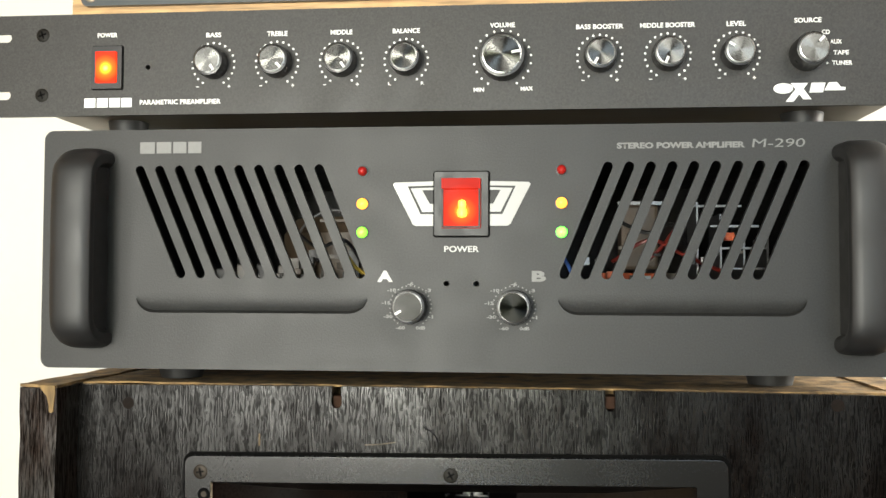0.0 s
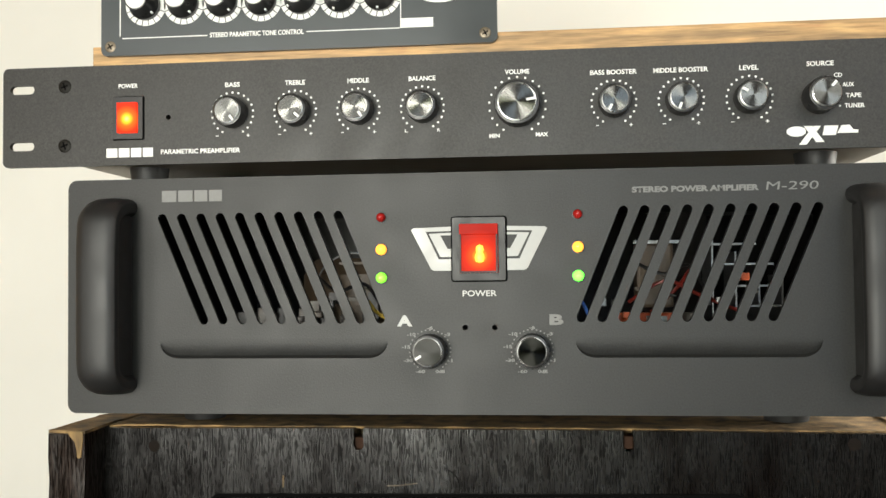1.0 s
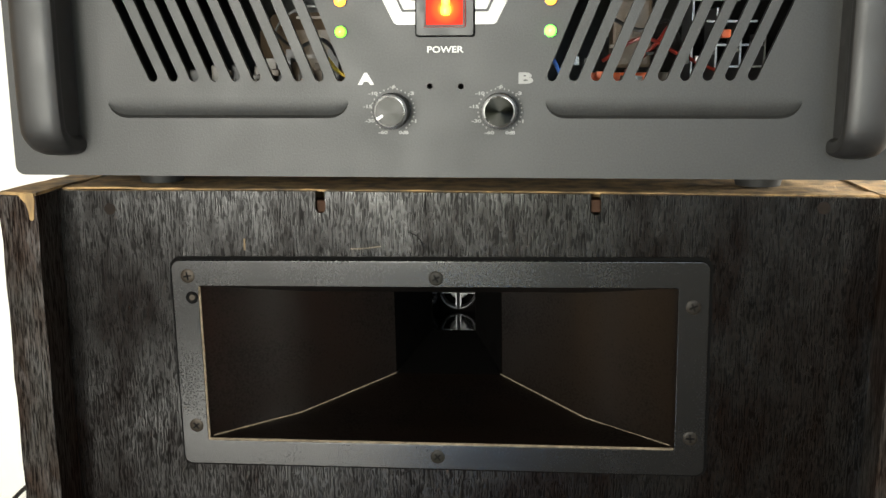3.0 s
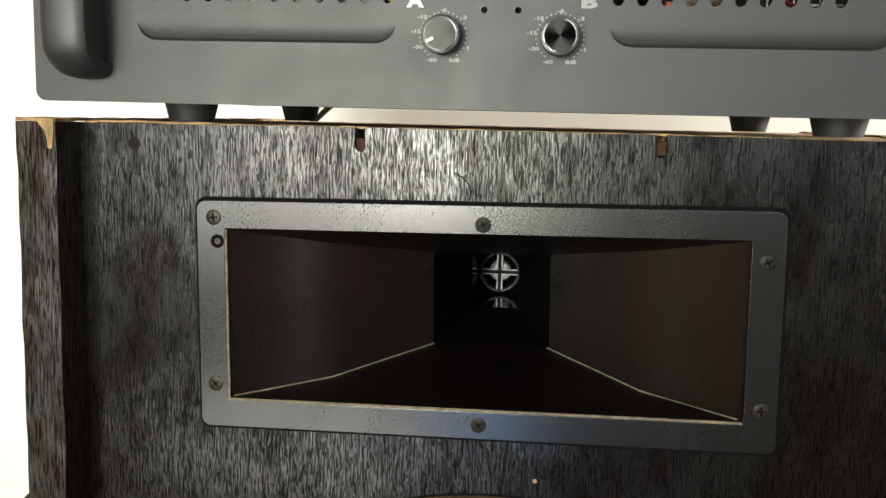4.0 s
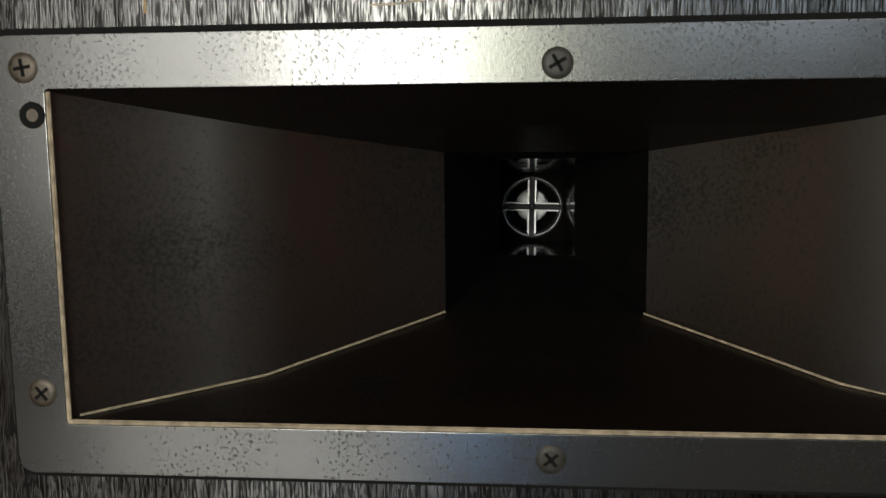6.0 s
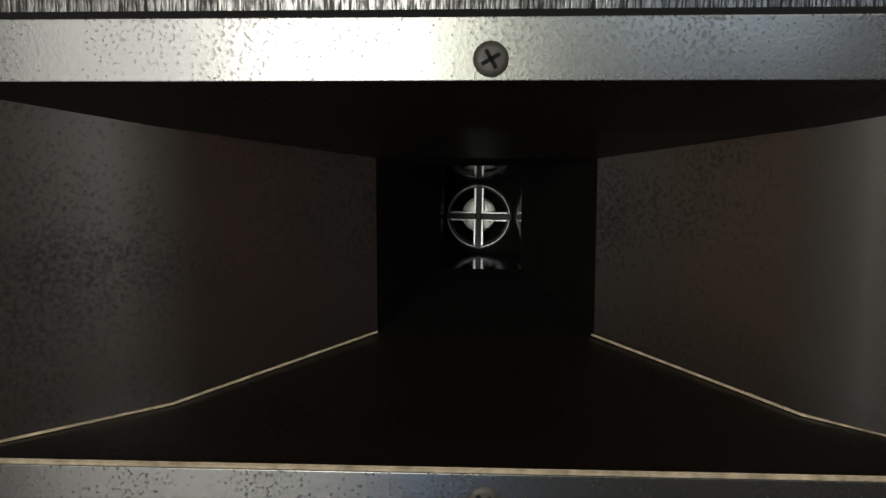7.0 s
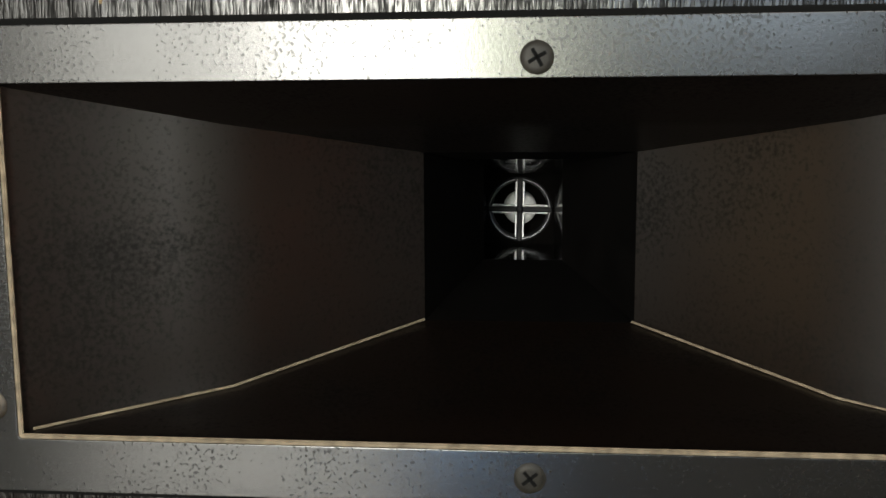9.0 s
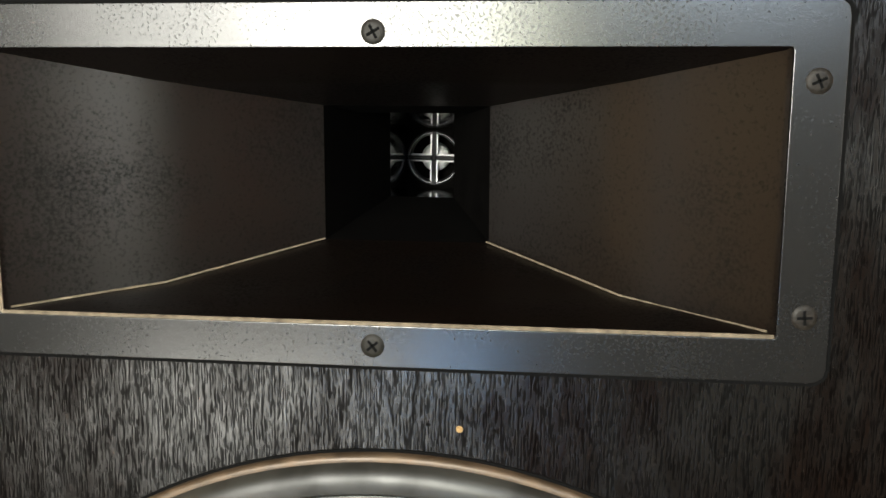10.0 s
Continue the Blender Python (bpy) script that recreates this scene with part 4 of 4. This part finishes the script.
for i in range(4):
    x = 0.136 + 0.0135 * i
    part("heat_sink_fin", boxed(x, x + 0.0011, 0.050, 0.085, 0.846, 0.908 - 0.007 * i), ALU, AMP)
for zz, xx in ((0.905, 0.140), (0.893, 0.150), (0.880, 0.155), (0.868, 0.158)):
    part("heat_sink_bar", boxed(xx - 0.006, xx + 0.022, 0.049, 0.0496, zz, zz + 0.0012), ALU, AMP)
for i, (mt, keys) in enumerate((
        (REDWIRE, ((0.085, 0.03, 0.872), (0.105, 0.022, 0.884), (0.125, 0.028, 0.876), (0.150, 0.04, 0.866))),
        (REDWIRE, ((0.098, 0.03, 0.866), (0.112, 0.024, 0.880), (0.120, 0.03, 0.890))),
        (BLUEWIRE, ((0.052, 0.012, 0.880), (0.060, 0.014, 0.868), (0.066, 0.02, 0.850))),
        (YELLOWWIRE, ((-0.066, 0.014, 0.874), (-0.060, 0.012, 0.867), (-0.052, 0.016, 0.862))),
        (CABLE, ((0.088, 0.025, 0.895), (0.104, 0.018, 0.888), (0.118, 0.022, 0.893), (0.13, 0.04, 0.88))),
        (CABLE, ((-0.100, 0.025, 0.890), (-0.085, 0.018, 0.880), (-0.070, 0.022, 0.884), (-0.06, 0.03, 0.87))))):
    part("wire", tube(curve_points(keys, 6), 0.0011, 6), mt, AMP, smooth=True)

# ---- preamplifier ----
PRE = thing("preamplifier", "black rack preamplifier with aluminium-faced knobs, on the power amplifier", "preamplifier", pose(0, 0, 0))
PY = -0.0035
ears = [slot(-0.2745, z, -0.2645, z, 0.0026) for z in (1.0008, 0.9672)] + [slot(0.2535, z, 0.2635, z, 0.0026) for z in (1.0008, 0.9672)]
part("front_panel", plate(rounded(-0.2815, 0.2705, 0.9548, 1.0138, 0.0035), ears + [circle(-0.1798, 0.9822, 0.0015, 12)], PY, PY + 0.003), PAINT2, PRE, "matt black rack panel")
bm = shell(-0.243, 0.232, PY + 0.0032, 0.25, 0.9572, 1.0082)
part("chassis", bm, CHASSIS, PRE, "tan plated steel case")
for fx in (-0.207, 0.193):
    for fy in (0.034, 0.22):
        part("foot", turned(fx, fy, 0.9458, [(0, 0), (0.0105, 0), (0.0120, 0.0112), (0, 0.0112)], 24, "z"), RUBBER, PRE, smooth=True)
for sx in (-0.2430, 0.2320):
    for sz in (1.0020, 0.9670):
        screw(PRE, sx, PY, sz, 0.0040, STEEL, 20)
SW2 = part("power_switch", plate(rounded(-0.2126, -0.1948, 0.9700, 0.9945, 0.0006, 3), [rounded(-0.2098, -0.1976, 0.9732, 0.9912, 0.0005, 2)], PY - 0.0016, PY), BEZEL, PRE, "black bezel of the small power switch")
part("seam", plate(rounded(-0.2132, -0.1942, 0.9694, 0.9951, 0.0010, 3), [rounded(-0.2125, -0.1949, 0.9701, 0.9944, 0.0006, 3)], PY - 0.0004, PY - 0.0001), HOLE, SW2)
bm = bmesh.new()
prof = [(0.9734, PY + 0.0005), (0.9734, PY - 0.0034), (0.9822, PY - 0.0030), (0.9910, PY - 0.0036), (0.9910, PY + 0.0005)]
a = [bm.verts.new((-0.2096, y, z)) for z, y in prof]
b = [bm.verts.new((-0.1978, y, z)) for z, y in prof]
for i in range(4):
    bm.faces.new((a[i], a[i + 1], b[i + 1], b[i]))
bm.faces.new(a)
bm.faces.new(b)
part("rocker", bm, ROCKER2, SW2, "small red rocker glowing from a neon lamp")
KZ = 0.9832
TY = PY - 0.0003
for kx, nm, w, r, ang, ptr, ends in ((-0.1412, "BASS", 0.0088, 0.0086, -55, True, "-+"), (-0.1043, "TREBLE", 0.0118, 0.0086, -45, True, "-+"), (-0.0675, "MIDDLE", 0.0124, 0.0086, -55, True, "-+"), (-0.0308, "BALANCE", 0.0153, 0.0086, -90, False, "LR"), (0.0228, "VOLUME", 0.0137, 0.0124, 8, True, ""), (0.0760, "BASS BOOSTER", 0.0255, 0.0086, -120, True, "-+"), (0.1125, "MIDDLE BOOSTER", 0.0295, 0.0086, -112, True, "-+"), (0.1490, "LEVEL", 0.0103, 0.0086, 150, True, "-+")):
    knob(PRE, kx, PY, KZ, r, 0.0118, ang, ptr)
    ring = 0.0158 if r > 0.01 else 0.0122
    dots(PRE, kx, KZ, ring, PY - 0.0004, 19, 240, -60, 0.00065, WHITE)
    words(nm, kx, 1.0000 if r < 0.01 else 1.0020, w, 0.0027, TY, WHITE, PRE, 0.025)
    for ch, dx in zip(ends, (-0.0092, 0.0092)):
        words(ch, kx + dx, KZ - 0.0128, 0.0018, 0.0004 if ch == "-" else 0.0018, TY, WHITE, PRE)
words("MIN", 0.0098, 0.9662, 0.0058, 0.0023, TY, WHITE, PRE, 0.03)
words("MAX", 0.0362, 0.9664, 0.0068, 0.0023, TY, WHITE, PRE, 0.03)
knob(PRE, 0.1853, PY, KZ - 0.0008, 0.0089, 0.0165, 50)
words("SOURCE", 0.1865, 1.0010, 0.0142, 0.0027, TY, WHITE, PRE, 0.025)
for body, x, z, w in (("CD", 0.1957, 0.9944, 0.0042), ("AUX", 0.2009, 0.9891, 0.0062), ("TAPE", 0.2035, 0.9832, 0.0080), ("TUNER", 0.2040, 0.9776, 0.0105)):
    words(body, x, z, w, 0.0024, TY, WHITE, PRE, 0.025)
dots(PRE, 0.1850, KZ - 0.001, 0.0122, PY - 0.0004, 4, 52, -22, 0.0006, WHITE)
words("POWER", -0.2040, 1.0012, 0.0118, 0.0026, TY, WHITE, PRE, 0.025)
words("PARAMETRIC PREAMPLIFIER", -0.1605, 0.9620, 0.0475, 0.0028, TY, WHITE, PRE, 0.025)
flat([[(x0, 0.9594), (x1, 0.9594), (x1, 0.9647), (x0, 0.9647)] for x0, x1 in ((-0.2172, -0.2106), (-0.2097, -0.2032), (-0.2023, -0.1960), (-0.1951, -0.1890))], PY - 0.0004, "maker_mark", WHITE, PRE, "white maker's mark as plain blocks")
# model mark as plain slanted shapes
DZM = -0.0030
ms = [[(0.1733 + 0.0052 * math.cos(radians(a)), 0.9672 + 0.0028 * math.sin(radians(a))) for a in range(20, 341, 20)],
      [(0.1745, 0.9600), (0.1785, 0.9600), (0.1862, 0.9700), (0.1822, 0.9700)], [(0.1772, 0.9700), (0.1815, 0.9700), (0.1878, 0.9612), (0.1836, 0.9612)],
      [(0.1868, 0.9648), (0.1938, 0.9648), (0.1952, 0.9700), (0.1880, 0.9700)], [(0.1945, 0.9658), (0.2052, 0.9658), (0.2055, 0.9674), (0.2030, 0.9676), (0.2010, 0.9702), (0.1968, 0.9700)]]
ms = [[(x, z + DZM) for x, z in p] for p in ms]
for i, p in enumerate(ms):
    flat([p], PY - 0.0004 - 0.00006 * i, "model_mark", WHITE, PRE, "white slanted model mark")

# ---- wooden board and tone control unit ----
BOARD = tagged(part("wooden_board", boxed(-0.2335, 0.262, 0.0120, 0.24, 1.0084, 1.0290, 0.0008), PINE), "yellow varnished wooden board lying on the preamplifier", "board")
TONE = thing("tone_control_unit", "grey tone control unit with seven black knobs, on the board", "tone control")
UY = 0.0085
part("front_panel", plate(rounded(-0.2265, 0.0115, 1.0222, 1.098, 0.004), [], UY, UY + 0.0030), GREYBLUE, TONE, "grey printed metal panel")
part("chassis", boxed(-0.205, -0.012, 0.0122, 0.12, 1.0292, 1.094), DARK, TONE)
for sx in (-0.2207, 0.0045):
    screw(TONE, sx, UY, 1.0278, 0.0034, WORN_GLINT, 30)
for i in range(7):
    x = -0.1985 + 0.02365 * i
    ring = flat([circle(x, 1.0520, 0.0124, 32)], UY - 0.0005, "dial", WHITE, TONE, "white dial disc")
    ticks = []
    for a in range(200, 345, 20):
        c, s = math.cos(radians(a)), math.sin(radians(a))
        ticks.append([(x + 0.0088 * c + 0.0002 * s, 1.052 + 0.0088 * s - 0.0002 * c), (x + 0.0124 * c + 0.0002 * s, 1.052 + 0.0124 * s - 0.0002 * c), (x + 0.0124 * c - 0.0002 * s, 1.052 + 0.0124 * s + 0.0002 * c), (x + 0.0088 * c - 0.0002 * s, 1.052 + 0.0088 * s + 0.0002 * c)])
    flat(ticks, UY - 0.0008, "tick_scale", HOLE, ring, thick=0.0002)
    k = part("knob", turned(x, UY - 0.0006, 1.0520, [(0, 0), (0.0093, 0), (0.0093, -0.003), (0.0078, -0.005), (0.0068, -0.0145), (0, -0.0145)], 28), KNOB, TONE, "black knob with a white cap", smooth=True)
    part("cap", turned(x, UY - 0.0151, 1.0520, [(0, -0.0008), (0.0058, -0.0006), (0.0066, 0.0006)], 24), WHITE, k, smooth=True)
    a = radians((-45, -50, -48, -60, -140, -110, -95)[i])
    c, s = math.cos(a), math.sin(a)
    flat([[(x + 0.0055 * c + 0.0006 * s, 1.052 + 0.0055 * s - 0.0006 * c), (x + 0.0088 * c + 0.0006 * s, 1.052 + 0.0088 * s - 0.0006 * c), (x + 0.0088 * c - 0.0006 * s, 1.052 + 0.0088 * s + 0.0006 * c), (x + 0.0055 * c - 0.0006 * s, 1.052 + 0.0055 * s + 0.0006 * c)]], UY - 0.0062, "pointer", WHITE, k, thick=0.003)
ln = 0.00028
for p in ([(-0.2130, 1.0325 - ln), (-0.1605, 1.0325 - ln), (-0.1605, 1.0325 + ln), (-0.2130, 1.0325 + ln)], [(-0.1005, 1.0325 - ln), (-0.0450, 1.0325 - ln), (-0.0450, 1.0325 + ln), (-0.1005, 1.0325 + ln)], [(-0.2145 - ln, 1.034), (-0.2145 + ln, 1.034), (-0.2145 + ln, 1.094), (-0.2145 - ln, 1.094)], [(-0.0445 - ln, 1.0325), (-0.0445 + ln, 1.0325), (-0.0445 + ln, 1.094), (-0.0445 - ln, 1.094)]):
    flat([p], UY - 0.0004, "printed_line", WHITE, TONE)
flat([[(-0.0442, 1.0325), (-0.0255, 1.0325), (-0.0255, 1.0380), (-0.0442, 1.0380)]], UY - 0.0005, "printed_block", WHITE, TONE)
words("STEREO PARAMETRIC TONE CONTROL", -0.1305, 1.0326, 0.0570, 0.0030, UY - 0.0003, WHITE, TONE, 0.03)
part("oval_mark", plate([(-0.0215 + 0.0165 * u, 1.0560 + 0.0095 * v) for u, v in circle(0, 0, 1, 32)], [[(-0.0215 + 0.0150 * u, 1.0560 + 0.0078 * v) for u, v in circle(0, 0, 1, 32)]], UY - 0.0005, UY), WHITE, TONE)
flat([[(-0.0310, 1.0530), (-0.0120, 1.0530), (-0.0120, 1.0580), (-0.0310, 1.0580)]], UY - 0.0005, "oval_mark_lettering", WHITE, TONE)

# ---- cable behind the cabinet ----
tagged(part("cable", tube(curve_points([(-0.80, 0.56, 0.0045), (-0.62, 0.55, 0.30), (-0.44, 0.50, 0.46), (-0.36, 0.46, 0.56), (-0.22, 0.43, 0.78), (-0.10, 0.38, 0.86), (-0.05, 0.3302, 0.87)], 8), 0.0028, 8), CABLE, smooth=True), "thin black cable hanging behind the cabinet", "cable")
